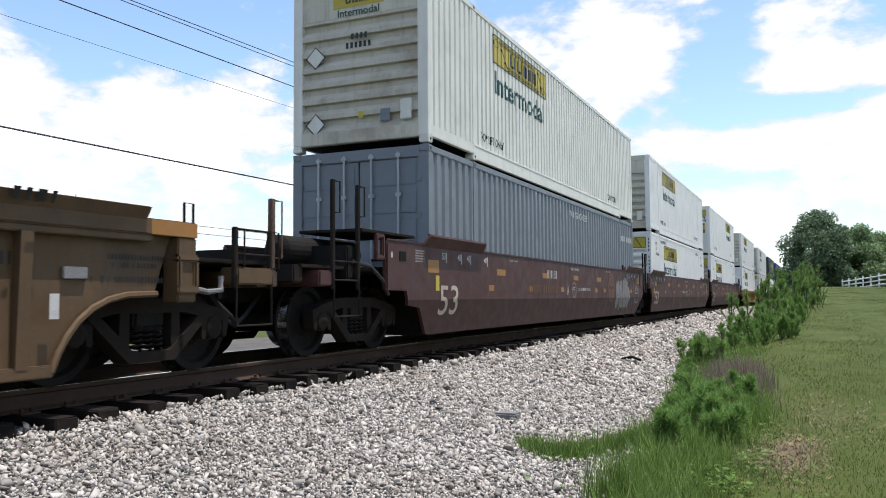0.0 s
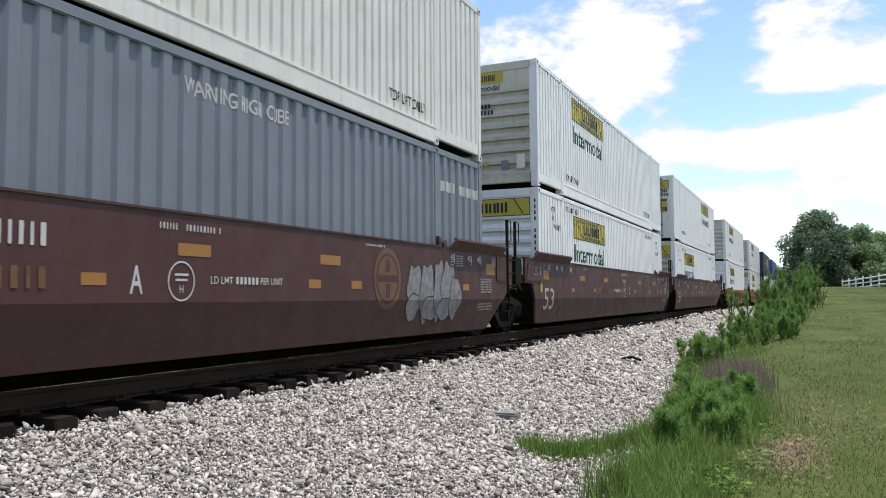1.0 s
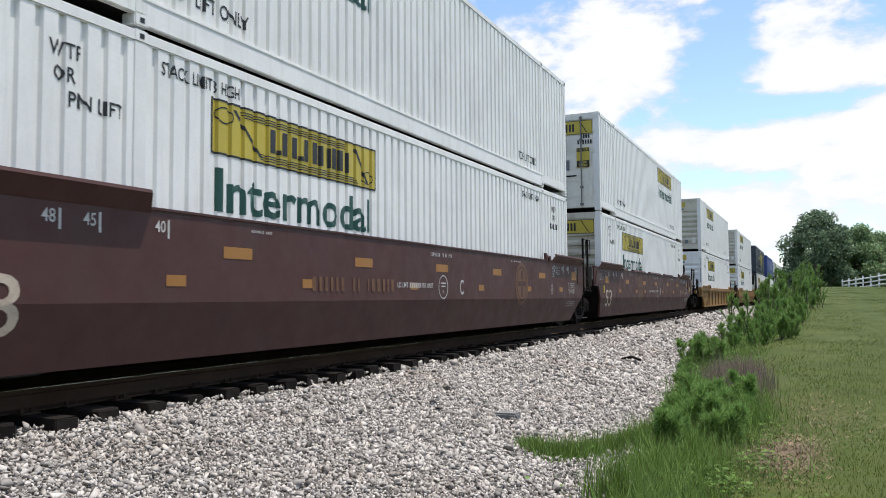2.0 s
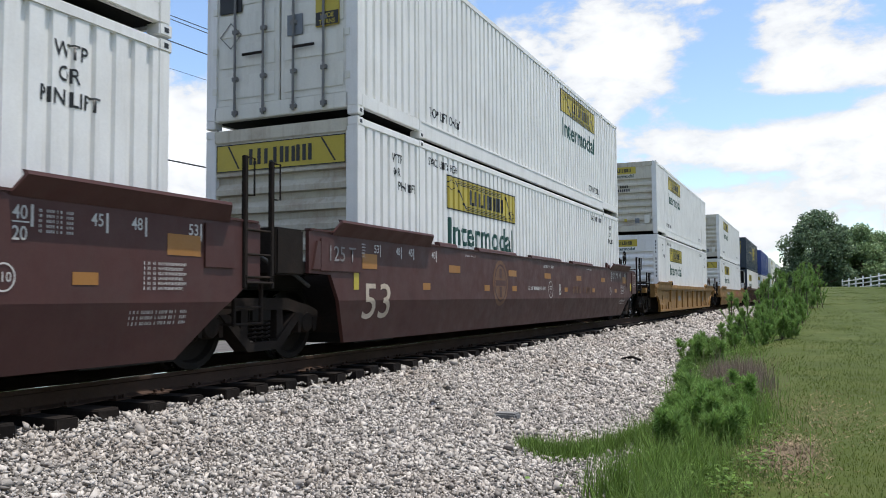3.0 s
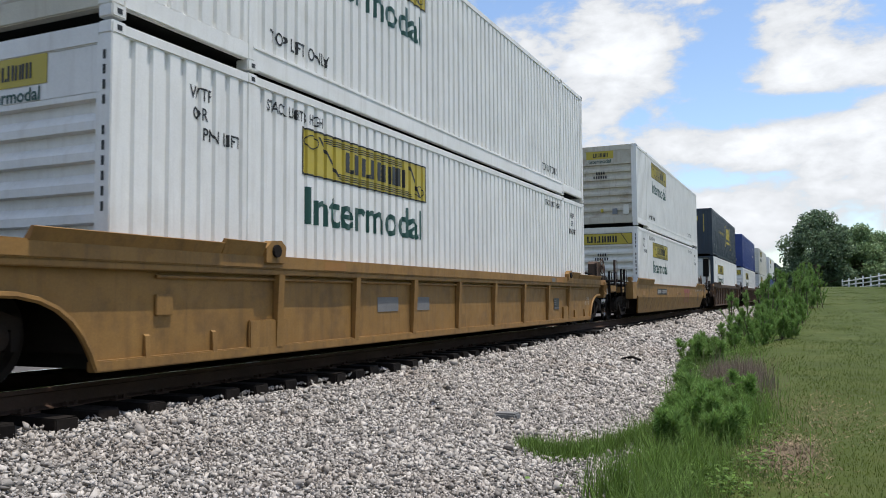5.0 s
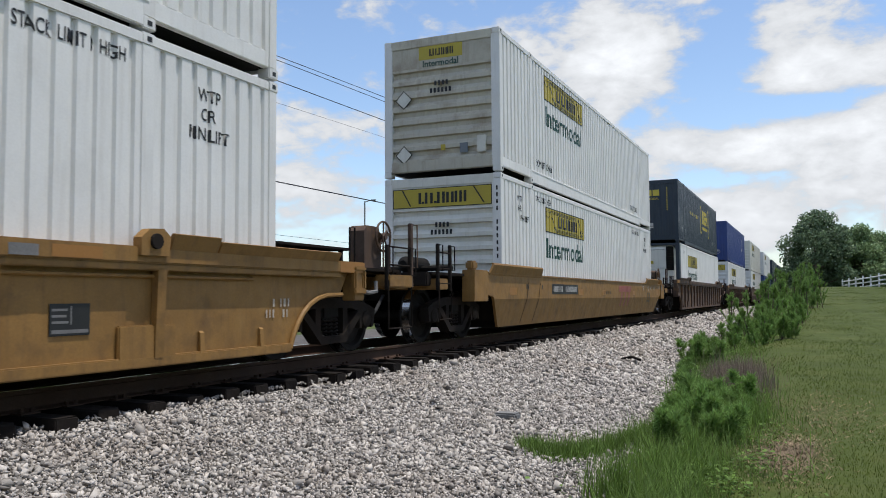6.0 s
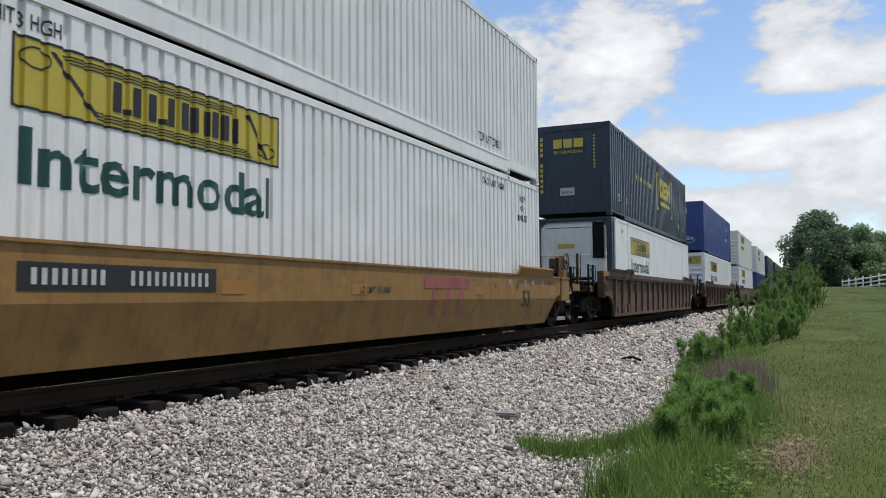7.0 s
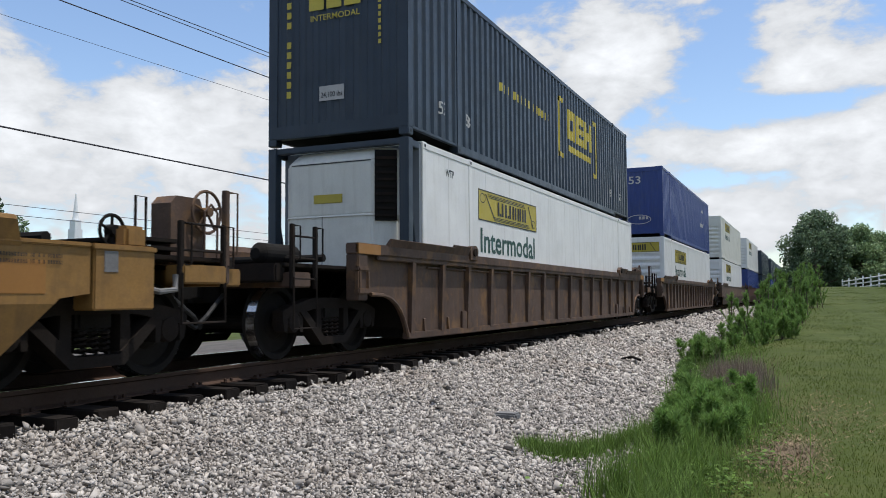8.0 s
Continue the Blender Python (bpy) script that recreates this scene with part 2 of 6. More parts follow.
def prism(bm, pts, axis, a, b):
    """A closed outline swept from a to b along an axis; pts are the two other coordinates in order."""
    def put(p, s):
        q = list(p)
        q.insert("xyz".index(axis), s)
        return q
    lo = [bm.verts.new(put(p, a)) for p in pts]
    hi = [bm.verts.new(put(p, b)) for p in pts]
    n = len(pts)
    bm.faces.new(lo)
    bm.faces.new(hi[::-1])
    for i in range(n):
        bm.faces.new((lo[i], lo[(i + 1) % n], hi[(i + 1) % n], hi[i]))
    return bm


def Prism(*a):
    return prism(bmesh.new(), *a)


def rod(bm, pts, r, sides=8):
    """A round bar along a line of points."""
    pts = [Vector(p) for p in pts]
    rings = []
    for i, p in enumerate(pts):
        d = (pts[min(i + 1, len(pts) - 1)] - pts[max(i - 1, 0)]).normalized()
        u = d.cross(Vector((0.3, 0.2, 0.93))).normalized()
        w = d.cross(u)
        rings.append([bm.verts.new(p + r * (math.cos(a) * u + math.sin(a) * w)) for a in (2 * math.pi * k / sides for k in range(sides))])
    for a, b in zip(rings, rings[1:]):
        for k in range(sides):
            bm.faces.new((a[k], a[(k + 1) % sides], b[(k + 1) % sides], b[k]))
    bm.faces.new(rings[0][::-1])
    bm.faces.new(rings[-1])
    return bm


def Rod(pts, r, sides=8):
    return rod(bmesh.new(), pts, r, sides)


def lathe(bm, profile, axis_at=(0, 0, 0), n=28, caps=True):
    """Turned round the x axis: profile rows of (x, radius)."""
    rings = []
    for x, r in profile:
        rings.append([bm.verts.new((axis_at[0] + x, axis_at[1] + r * math.cos(2 * math.pi * k / n), axis_at[2] + r * math.sin(2 * math.pi * k / n))) for k in range(n)])
    for a, b in zip(rings, rings[1:]):
        for k in range(n):
            bm.faces.new((a[k], a[(k + 1) % n], b[(k + 1) % n], b[k]))
    if caps:
        bm.faces.new(rings[0])
        bm.faces.new(rings[-1][::-1])
    return bm


# ---- containers ----
CL, CH, HW = 16.154, 2.896, 1.295      # length, height, half width
POST = 1.98                            # the stacking posts stand this far from the ends


def ribs(y0, y1, pitch, groove, slope):
    """Break lines of a corrugated sheet between y0 and y1: rows of (y, 0 for the outer flat or 1 for the groove)."""
    n = max(1, round((y1 - y0) / pitch))
    p = (y1 - y0) / n
    rows = [(y0, 0)]
    for k in range(n):
        c = y0 + (k + 0.5) * p
        rows += [(c - groove / 2 - slope, 0), (c - groove / 2, 1), (c + groove / 2, 1), (c + groove / 2 + slope, 0)]
    return rows + [(y1, 0)]


STYLE = {"narrow": (0.216, 0.045, 0.018, 0.034), "wide": (0.275, 0.085, 0.04, 0.036), "flat": (1.35, 0.02, 0.004, 0.004)}


def rib_rows(style):
    pitch, groove, slope, depth = STYLE[style]
    spans = ((0.14, POST - 0.08), (POST + 0.08, CL - POST - 0.08), (CL - POST + 0.08, CL - 0.14))
    return [ribs(a, b, pitch, groove, slope) for a, b in spans], depth


def corrugated_side(style, z0, z1, x=HW - 0.012):
    """Side sheets between the posts, swept upright."""
    spans, depth = rib_rows(style)
    bm = bmesh.new()
    for rows in spans:
        lo = [bm.verts.new((x - depth * k, y, z0)) for y, k in rows]
        hi = [bm.verts.new((x - depth * k, y, z1)) for y, k in rows]
        for i in range(len(rows) - 1):
            bm.faces.new((lo[i], lo[i + 1], hi[i + 1], hi[i]))
    return bm


def side_depth(style, y):
    spans, depth = rib_rows(style)
    for rows in spans:
        if rows[0][0] <= y <= rows[-1][0]:
            for (a, ka), (b, kb) in zip(rows, rows[1:]):
                if a <= y <= b:
                    return depth * (ka + (kb - ka) * (y - a) / max(b - a, 1e-6))
    return 0.0


def conform(bm, style, lift=0.004, x=HW - 0.012):
    """Paint on the side follows its ribs: cut at the breaks, then laid into the grooves. The sheet lies in the y-z plane."""
    ys = [v.co.y for v in bm.verts]
    a, b = min(ys), max(ys)
    if style != "flat":
        for rows in rib_rows(style)[0]:
            for y, _ in rows:
                if a < y < b:
                    bmesh.ops.bisect_plane(bm, geom=bm.verts[:] + bm.edges[:] + bm.faces[:], plane_co=(0, y, 0), plane_no=(0, 1, 0))
    for v in bm.verts:
        v.co.x = x - side_depth(style, v.co.y) + lift
    return bm


def text_bm(words, height, width=None, bold=0.0):
    """Lettering in the built-in font as a flat sheet: (u, v, 0), its lower left corner at the origin."""
    cu = bpy.data.curves.new("lettering", "FONT")
    cu.body, cu.size, cu.offset, cu.resolution_u = words, 1.0, bold, 3
    ob = bpy.data.objects.new("lettering", cu)
    me = bpy.data.meshes.new_from_object(ob)
    bm = bmesh.new()
    bm.from_mesh(me)
    xs, ys = [v.co.x for v in bm.verts], [v.co.y for v in bm.verts]
    x0, y0, y1, x1 = min(xs), min(ys), max(ys), max(xs)
    s = height / (y1 - y0)
    sx = s if width is None else width / (x1 - x0)
    for v in bm.verts:
        v.co = Vector(((v.co.x - x0) * sx, (v.co.y - y0) * s, 0))
    bpy.data.objects.remove(ob)
    bpy.data.curves.remove(cu)
    bpy.data.meshes.remove(me)
    return bm


def bars_bm(widths, height, gap):
    """Plain upright bars in place of marks."""
    bm, u = bmesh.new(), 0.0
    for w in widths:
        if w > 0:
            bm.faces.new([bm.verts.new(p) for p in ((u, 0, 0), (u + w, 0, 0), (u + w, height, 0), (u, height, 0))])
        u += abs(w) + gap
    return bm


def quad_bm(w, h):
    return bars_bm([w], h, 0)


def poly_bm(pts):
    bm = bmesh.new()
    bm.faces.new([bm.verts.new((u, v, 0)) for u, v in pts])
    return bm


def ring_bm(ru, rv, t, n=32):
    bm = bmesh.new()
    a = [bm.verts.new((ru * math.cos(2 * math.pi * k / n), rv * math.sin(2 * math.pi * k / n), 0)) for k in range(n)]
    b = [bm.verts.new(((ru - t) * math.cos(2 * math.pi * k / n), (rv - t) * math.sin(2 * math.pi * k / n), 0)) for k in range(n)]
    for k in range(n):
        bm.faces.new((a[k], a[(k + 1) % n], b[(k + 1) % n], b[k]))
    return bm


def blob_bm(ru, rv, seed, n=36):
    """A swollen uneven outline."""
    a, b = math.sin(seed * 3.1) * 3, math.cos(seed * 1.7) * 3
    return [((ru * math.cos(q)) * (1 + 0.13 * math.sin(2 * q + a) + 0.09 * math.sin(3 * q + b)), (rv * math.sin(q)) * (1 + 0.12 * math.sin(3 * q + a) + 0.07 * math.sin(5 * q + b))) for q in (2 * math.pi * k / n for k in range(n))]


def outline_bm(pts, t):
    bm = bmesh.new()
    n = len(pts)
    a = [bm.verts.new((u, v, 0)) for u, v in pts]
    b = [bm.verts.new((u * (1 - t / max(0.05, math.hypot(u, v))), v * (1 - t / max(0.05, math.hypot(u, v))), 0)) for u, v in pts]
    for k in range(n):
        bm.faces.new((a[k], a[(k + 1) % n], b[(k + 1) % n], b[k]))
    return bm


def disc_bm(ru, rv, n=24):
    return poly_bm([(ru * math.cos(2 * math.pi * k / n), rv * math.sin(2 * math.pi * k / n)) for k in range(n)])


def merge(*bms):
    out_bm = bmesh.new()
    for b in bms:
        me = bpy.data.meshes.new("part")
        b.to_mesh(me)
        out_bm.from_mesh(me)
        bpy.data.meshes.remove(me)
        b.free()
    return out_bm


def shifted(bm, u, v):
    for w in bm.verts:
        w.co.x += u
        w.co.y += v
    return bm


def on_side(bm, u, v):
    """Sheet (u, v) set upright on the +x side: u runs along +y, v up."""
    for w in bm.verts:
        w.co = Vector((0, u + w.co.x, v + w.co.y))
    return bm


def on_end(bm, u, v, y=-0.004, flip=False):
    """Sheet set upright on the end that faces -y: u runs along +x."""
    for w in bm.verts:
        w.co = Vector((u + w.co.x, y, v + w.co.y))
    return bm


def on_plane(bm, u, v, xf, lift=0.005):
    """Sheet set on a car side whose x at height z is xf(z)."""
    if xf is side_x:
        bmesh.ops.bisect_plane(bm, geom=bm.verts[:] + bm.edges[:] + bm.faces[:], plane_co=(0, CREASE - v, 0), plane_no=(0, 1, 0))
    for w in bm.verts:
        y, z = u + w.co.x, v + w.co.y
        w.co = Vector((xf(z) + lift, y, z))
    return bm


def name_shapes(w, h):
    """Plain upright bars and two low blocks where the haulier's name stands."""
    bm = bmesh.new()
    st = 0.05 * w
    for u, tall in ((0.09, 1), (0.15, 0.2), (0.21, 1), (0.31, 0.95), (0.385, 0.2), (0.44, 1), (0.535, 1), (0.61, 0.95), (0.70, 0.95), (0.765, 1), (0.85, 1), (0.93, 1)):
        bm.faces.new([bm.verts.new(q) for q in ((u * w, 0, 0), (u * w + st, 0, 0), (u * w + st, h * tall, 0), (u * w, h * tall, 0))])
    return bm


def sign_lines(w, h):
    """Black scroll lines along a yellow sign: border, ruled bands, and a curl at two corners."""
    bms = []
    t = 0.022
    for u, v, a, b in ((0, 0, w, t), (0, h - t, w, t), (0, 0, t, h), (w - t, 0, t, h)):
        bms.append(shifted(quad_bm(a, b), u, v))
    for k in range(3):
        bms.append(shifted(quad_bm(w * 0.62, 0.012), w * 0.14 + 0.03 * k, h - 0.07 - 0.028 * k))
        bms.append(shifted(quad_bm(w * 0.62, 0.012), w * 0.24 - 0.03 * k, 0.045 + 0.028 * k))
    for s, o in ((0.12, h - 0.16), (w - 0.12, 0.15)):
        bms.append(shifted(ring_bm(0.14, 0.09, 0.014, 20), s + (0.1 if s < 1 else -0.1), o))
    bms.append(poly_bm([(w * 0.10, h * 0.88), (w * 0.115, h * 0.88), (w * 0.25, h * 0.12), (w * 0.235, h * 0.12)]))
    bms.append(poly_bm([(w * 0.83, h * 0.88), (w * 0.845, h * 0.88), (w * 0.94, h * 0.12), (w * 0.925, h * 0.12)]))
    return merge(*bms)


def haulier_sign(root, style, y, z, w=3.44, h=0.58):
    """Yellow sign and the green word under it; z is the sign's lower edge."""
    def lay(bm, u, v, lift):
        return conform(on_side(bm, u, v), style, lift)
    key = f"sign_{style}_{y:.2f}_{z:.2f}_{w:.2f}"
    sign = part("sign", once(key, lambda: lay(quad_bm(w, h), y, z, 0.003), "yellow"), "yellow", root, "yellow painted sign with black scroll border")
    part("border", once(key + "b", lambda: lay(sign_lines(w, h), y, z, 0.006), "ink"), "ink", sign)
    part("marking", once(key + "m", lambda: lay(name_shapes(w * 0.56, h * 0.46), y + w * 0.24, z + h * 0.27, 0.009), "ink"), "ink", sign)
    part("lettering", once(key + "w", lambda: lay(text_bm("Intermodal", 0.46, w * 0.93, 0.018), y + 0.10, z - 0.60, 0.004), "green"), "green", root, "dark green painted word")


def small_words(root, style, words, y, z, h, w, material="ink"):
    part("lettering", once(f"{words}{style}{y:.2f}{z:.2f}{material}", lambda: conform(on_side(text_bm(words, h, w, 0.012), y, z), style, 0.004), material), material, root)


def end_ribs(z0, z1, n, x=HW - 0.17, depth=0.07):
    """Front wall: corrugation lying flat, grooves running across."""
    p = (z1 - z0) / n
    rows = [(z0, 0)]
    for k in range(n):
        c = z0 + (k + 0.5) * p
        rows += [(c - 0.11, 0), (c - 0.02, 1), (c + 0.075, 1), (c + 0.088, 0)]
    rows.append((z1, 0))
    bm = bmesh.new()
    a = [bm.verts.new((-x, 0.015 + depth * k, z)) for z, k in rows]
    b = [bm.verts.new((x, 0.015 + depth * k, z)) for z, k in rows]
    for i in range(len(rows) - 1):
        bm.faces.new((a[i], b[i], b[i + 1], a[i + 1]))
    return bm


def upright_ribs(x=HW - 0.15, z0=0.32, z1=CH - 0.2):
    """Front wall with shallow upright corrugation."""
    rows = ribs(-x, x, 0.25, 0.10, 0.035)
    bm = bmesh.new()
    lo = [bm.verts.new((u, 0.012 + 0.022 * k, z0)) for u, k in rows]
    hi = [bm.verts.new((u, 0.012 + 0.022 * k, z1)) for u, k in rows]
    for i in range(len(rows) - 1):
        bm.faces.new((lo[i], lo[i + 1], hi[i + 1], hi[i]))
    return bm


def casting(bm, x, y, z, s):
    """A corner casting as a solid bevelled block; it has no recess."""
    box(bm, x - 0.085, x + 0.085, y, y + 0.17, z, z + 0.12, bevel=0.012)
    return bm


def frame_post(y0, y1, z0, z1, deep):
    return Box(HW - deep, HW, y0, y1, z0, z1, bevel=0.008)


def container(name, label, y, z, paint, style="narrow", front="ribs", sign=None, rail="full", words=(), end_sign=None, length=CL, dirt_end=None, tint="ink"):
    """A 53-foot box: corrugated sides, posts, rails, roof, front wall or doors, castings and paint."""
    root = thing(name, label, "container", y, z, group="containers on the train")
    k = f"{paint}_{style}_"
    zb, zt = (0.30, CH - 0.12) if rail == "full" else (0.16, CH - 0.12)
    for s in (1, -1):
        def side(s=s):
            bm = corrugated_side(style, zb, zt)
            for v in bm.verts:
                v.co.x *= s
            return bm
        part("side_wall", once(k + f"side{zb}{s}", side, paint), paint, root)

        def rails(s=s, lo=True):
            bm = bmesh.new()
            if lo:
                box(bm, HW - 0.08, HW - 0.002, POST, CL - POST, 0.02, zb, bevel=0.01)
                box(bm, HW - 0.08, HW - 0.006, 0.14, POST, 0.11, zb, bevel=0.01)
                box(bm, HW - 0.08, HW - 0.006, CL - POST, CL - 0.14, 0.11, zb, bevel=0.01)
                if rail == "full":
                    box(bm, HW - 0.06, HW + 0.006, POST, CL - POST, zb - 0.045, zb - 0.005, bevel=0.006)
            else:
                box(bm, HW - 0.08, HW - 0.004, 0.14, CL - 0.14, zt, CH - 0.01, bevel=0.012)
            for v in bm.verts:
                v.co.x *= s
            return bm
        part("bottom_rail", once(k + f"brail{rail}{s}", rails, paint), paint, root)
        part("top_rail", once(k + f"trail{s}", lambda: rails(lo=False), paint), paint, root)
        for i, yy in enumerate((0.0, POST - 0.08, CL - POST - 0.08, CL - 0.14)):
            def post(yy=yy, s=s, i=i):
                bm = frame_post(yy, yy + (0.16 if i in (1, 2) else 0.14), 0.12, CH - 0.12, 0.09 if i in (1, 2) else 0.185)
                for v in bm.verts:
                    v.co.x *= s
                return bm
            part("post", once(k + f"post{i}{s}", post, paint), paint, root)
            for zz in (0.0, CH - 0.12):
                part("corner_casting", once(f"cast{i}{s}{zz}{paint}", lambda: casting(bmesh.new(), s * (HW - 0.082), yy - 0.003, zz, s), paint if zz == 0 else paint), paint, root)
                # a black block in place of the shade inside the lifting slot
                part("lifting_slot", once(f"slot{i}{s}{zz}", lambda: Box(s * (HW - 0.02), s * (HW + 0.006), yy + 0.05, yy + 0.12, zz + 0.03, zz + 0.09, bevel=0.006), "ink"), "ink", root)
    part("roof", once(k + "roof", lambda: Box(-HW + 0.05, HW - 0.05, 0.1, CL - 0.1, CH - 0.06, CH - 0.02), paint), paint, root)
    part("floor", once("floor_black", lambda: Box(-HW + 0.05, HW - 0.05, 0.1, CL - 0.1, 0.12, 0.2), "black"), "black", root)
    part("rear_wall", once(k + "rear", lambda: Box(-HW + 0.1, HW - 0.1, CL - 0.06, CL - 0.02, 0.1, CH - 0.02), paint), paint, root)
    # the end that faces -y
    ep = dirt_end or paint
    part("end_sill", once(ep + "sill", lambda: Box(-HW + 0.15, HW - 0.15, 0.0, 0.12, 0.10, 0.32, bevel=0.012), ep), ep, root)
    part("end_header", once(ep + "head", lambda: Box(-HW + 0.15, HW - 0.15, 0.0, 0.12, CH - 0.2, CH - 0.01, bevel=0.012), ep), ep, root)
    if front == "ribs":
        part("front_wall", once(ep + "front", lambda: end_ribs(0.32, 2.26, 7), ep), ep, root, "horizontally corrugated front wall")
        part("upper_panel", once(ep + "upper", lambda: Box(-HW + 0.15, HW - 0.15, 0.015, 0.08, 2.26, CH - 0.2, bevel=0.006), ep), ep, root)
    elif front == "doors":
        for s in (-1, 1):
            def leaf(s=s):
                a, b = sorted((s * 0.012, s * (HW - 0.16)))
                bm = Box(a, b, 0.03, 0.08, 0.32, CH - 0.2, bevel=0.012)
                return bm
            door = part("door", once(f"{ep}leaf{s}", leaf, ep), ep, root)
            a, b = sorted((s * 0.012, s * (HW - 0.16)))
            for q in range(5):
                part("door_panel", once(f"{ep}panel{s}{q}", lambda: Box(a + 0.07, b - 0.07, 0.018, 0.034, 0.42 + q * 0.46, 0.76 + q * 0.46, bevel=0.007), ep), ep, door)
            for r in (0.26, 0.76):
                def bar(s=s, r=r):
                    bm = Rod([(s * r, -0.025, 0.14), (s * r, -0.025, CH - 0.1)], 0.019, 8)
                    for zz in (0.2, 0.7, 1.4, 2.1, CH - 0.15):
                        box(bm, s * r - 0.05, s * r + 0.05, -0.035, 0.012, zz - 0.03, zz + 0.03, bevel=0.006)
                    return bm
                part("lock_rod", once(f"{ep}bar{s}{r}", bar, "galv" if ep == "grey" else "slab"), "galv", door, "steel lock rod")
            part("door_handle", once(f"{ep}handle{s}", lambda: Box(*sorted((s * 0.26, s * 0.62)), -0.05, -0.028, 1.02, 1.06, bevel=0.006), "grime"), "grime", door)
            for h in (0.5, 1.1, 1.7, 2.3):
                part("hinge", once(f"hinge{s}{ep}{h}", lambda: Box(*sorted((s * (HW - 0.2), s * (HW - 0.12))), -0.012, 0.012, h, h + 0.10, bevel=0.005), ep), ep, door)
    else:   # plain sheet
        part("front_wall", once(ep + "plainfront", upright_ribs, ep), ep, root)
    if end_sign == "wide":
        s1 = part("end_sign", once("esign", lambda: on_end(quad_bm(2.2, 0.40), -1.1, 2.27, 0.009), "yellow"), "yellow", root, "yellow painted sign board")
        part("marking", once("esignm", lambda: on_end(name_shapes(1.2, 0.23), -0.62, 2.35, 0.005), "ink"), "ink", s1)
        part("border", once("esignb", lambda: on_end(merge(quad_bm(2.2, 0.014), shifted(quad_bm(2.2, 0.014), 0, 0.386), shifted(quad_bm(0.014, 0.4), 0, 0), shifted(quad_bm(0.014, 0.4), 2.186, 0), poly_bm([(0.2, 0.38), (0.23, 0.38), (0.42, 0.04), (0.39, 0.04)]), poly_bm([(1.8, 0.38), (1.83, 0.38), (2.05, 0.04), (2.02, 0.04)])), -1.1, 2.27, 0.005), "ink"), "ink", s1)
    elif end_sign == "small":
        s1 = part("end_sign", once("ssign", lambda: on_end(quad_bm(0.98, 0.28), -0.49, 2.42, 0.009), "yellow"), "yellow", root, "small yellow sign board")
        part("marking", once("ssignm", lambda: on_end(name_shapes(0.60, 0.15), -0.30, 2.485, 0.005), "ink"), "ink", s1)
        part("lettering", once("ssignw", lambda: on_end(text_bm("Intermodal", 0.13, 0.80, 0.015), -0.40, 2.27, 0.008), "green"), "green", root)
    if sign:
        haulier_sign(root, style, *sign)
    for w in words:
        small_words(root, style, *w)
    return root


def end_marks(root, placards=True):
    """Little marks on a corrugated front wall: number bars, placards, inspection plates."""
    part("marking", once("emark1", lambda: on_end(merge(bars_bm([0.05] * 4, 0.10, 0.035), shifted(bars_bm([0.05] * 6, 0.10, 0.035), -0.1, -0.15)), -0.14, 1.86, 0.009), "ink"), "ink", root)
    if not placards:
        return
    part("plate", once("emark2", lambda: Box(0.42, 0.60, 0.0, 0.016, 0.42, 0.62, bevel=0.004), "grey"), "grey", root, "small grey data plate")
    part("document_holder", once("emark3", lambda: Box(0.80, 1.0, -0.03, 0.016, 0.40, 0.74, bevel=0.015), "cream"), "cream", root, "white document holder")
    part("plate", once("emark4", lambda: Box(0.0, 0.1, 0.004, 0.016, 0.50, 0.62, bevel=0.003), "yellow"), "yellow", root, "small yellow plate")
    for zz in (0.46, 1.62):
        part("placard_holder", once(f"emark5{zz}", lambda: on_end(poly_bm([(-0.17, 0), (0, -0.17), (0.17, 0), (0, 0.17)]), -0.84, zz, 0.004), "cream"), "cream", root)
        part("placard_frame", once(f"emark6{zz}", lambda: on_end(merge(*[poly_bm([(0.2 * a, 0.2 * b), (0.18 * a, 0.18 * b), (0.18 * c, 0.18 * e), (0.2 * c, 0.2 * e)]) for a, b, c, e in ((1, 0, 0, 1), (0, 1, -1, 0), (-1, 0, 0, -1), (0, -1, 1, 0))]), -0.84, zz, 0.001), "ink"), "ink", root)


def corner_number(root):
    part("marking", once("cnum", lambda: on_end(merge(*[shifted(quad_bm(0.035, 0.085), 0, -0.135 * i) for i in range(11) if i != 4]), HW - 0.10, CH - 0.35, -0.004), "ink"), "ink", root)


# ---- rail cars ----
CREASE, SIDE_TOP, SIDE_LOW = 0.72, 1.55, 0.18


def side_x(z):
    """Outer face of a smooth well side: upright above the crease, leaning in below it."""
    return 1.42 if z >= CREASE else 1.42 - (CREASE - z) * 0.22


def flat_x(z):
    return 1.40


def side_sheet(outline, s, xf=side_x, t=0.05):
    """A well side cut to an outline of (y, z) points, creased along its length."""
    bm = bmesh.new()
    bm.faces.new([bm.verts.new((0, y, z)) for y, z in outline])
    if xf is side_x:
        bmesh.ops.bisect_plane(bm, geom=bm.verts[:] + bm.edges[:] + bm.faces[:], plane_co=(0, 0, CREASE), plane_no=(0, 0, 1))
    ext = bmesh.ops.extrude_face_region(bm, geom=bm.faces[:])
    inner = {g for g in ext["geom"] if isinstance(g, bmesh.types.BMVert)}
    for v in bm.verts:
        v.co.x = s * (xf(v.co.z) - (t if v in inner else 0))
    return bm


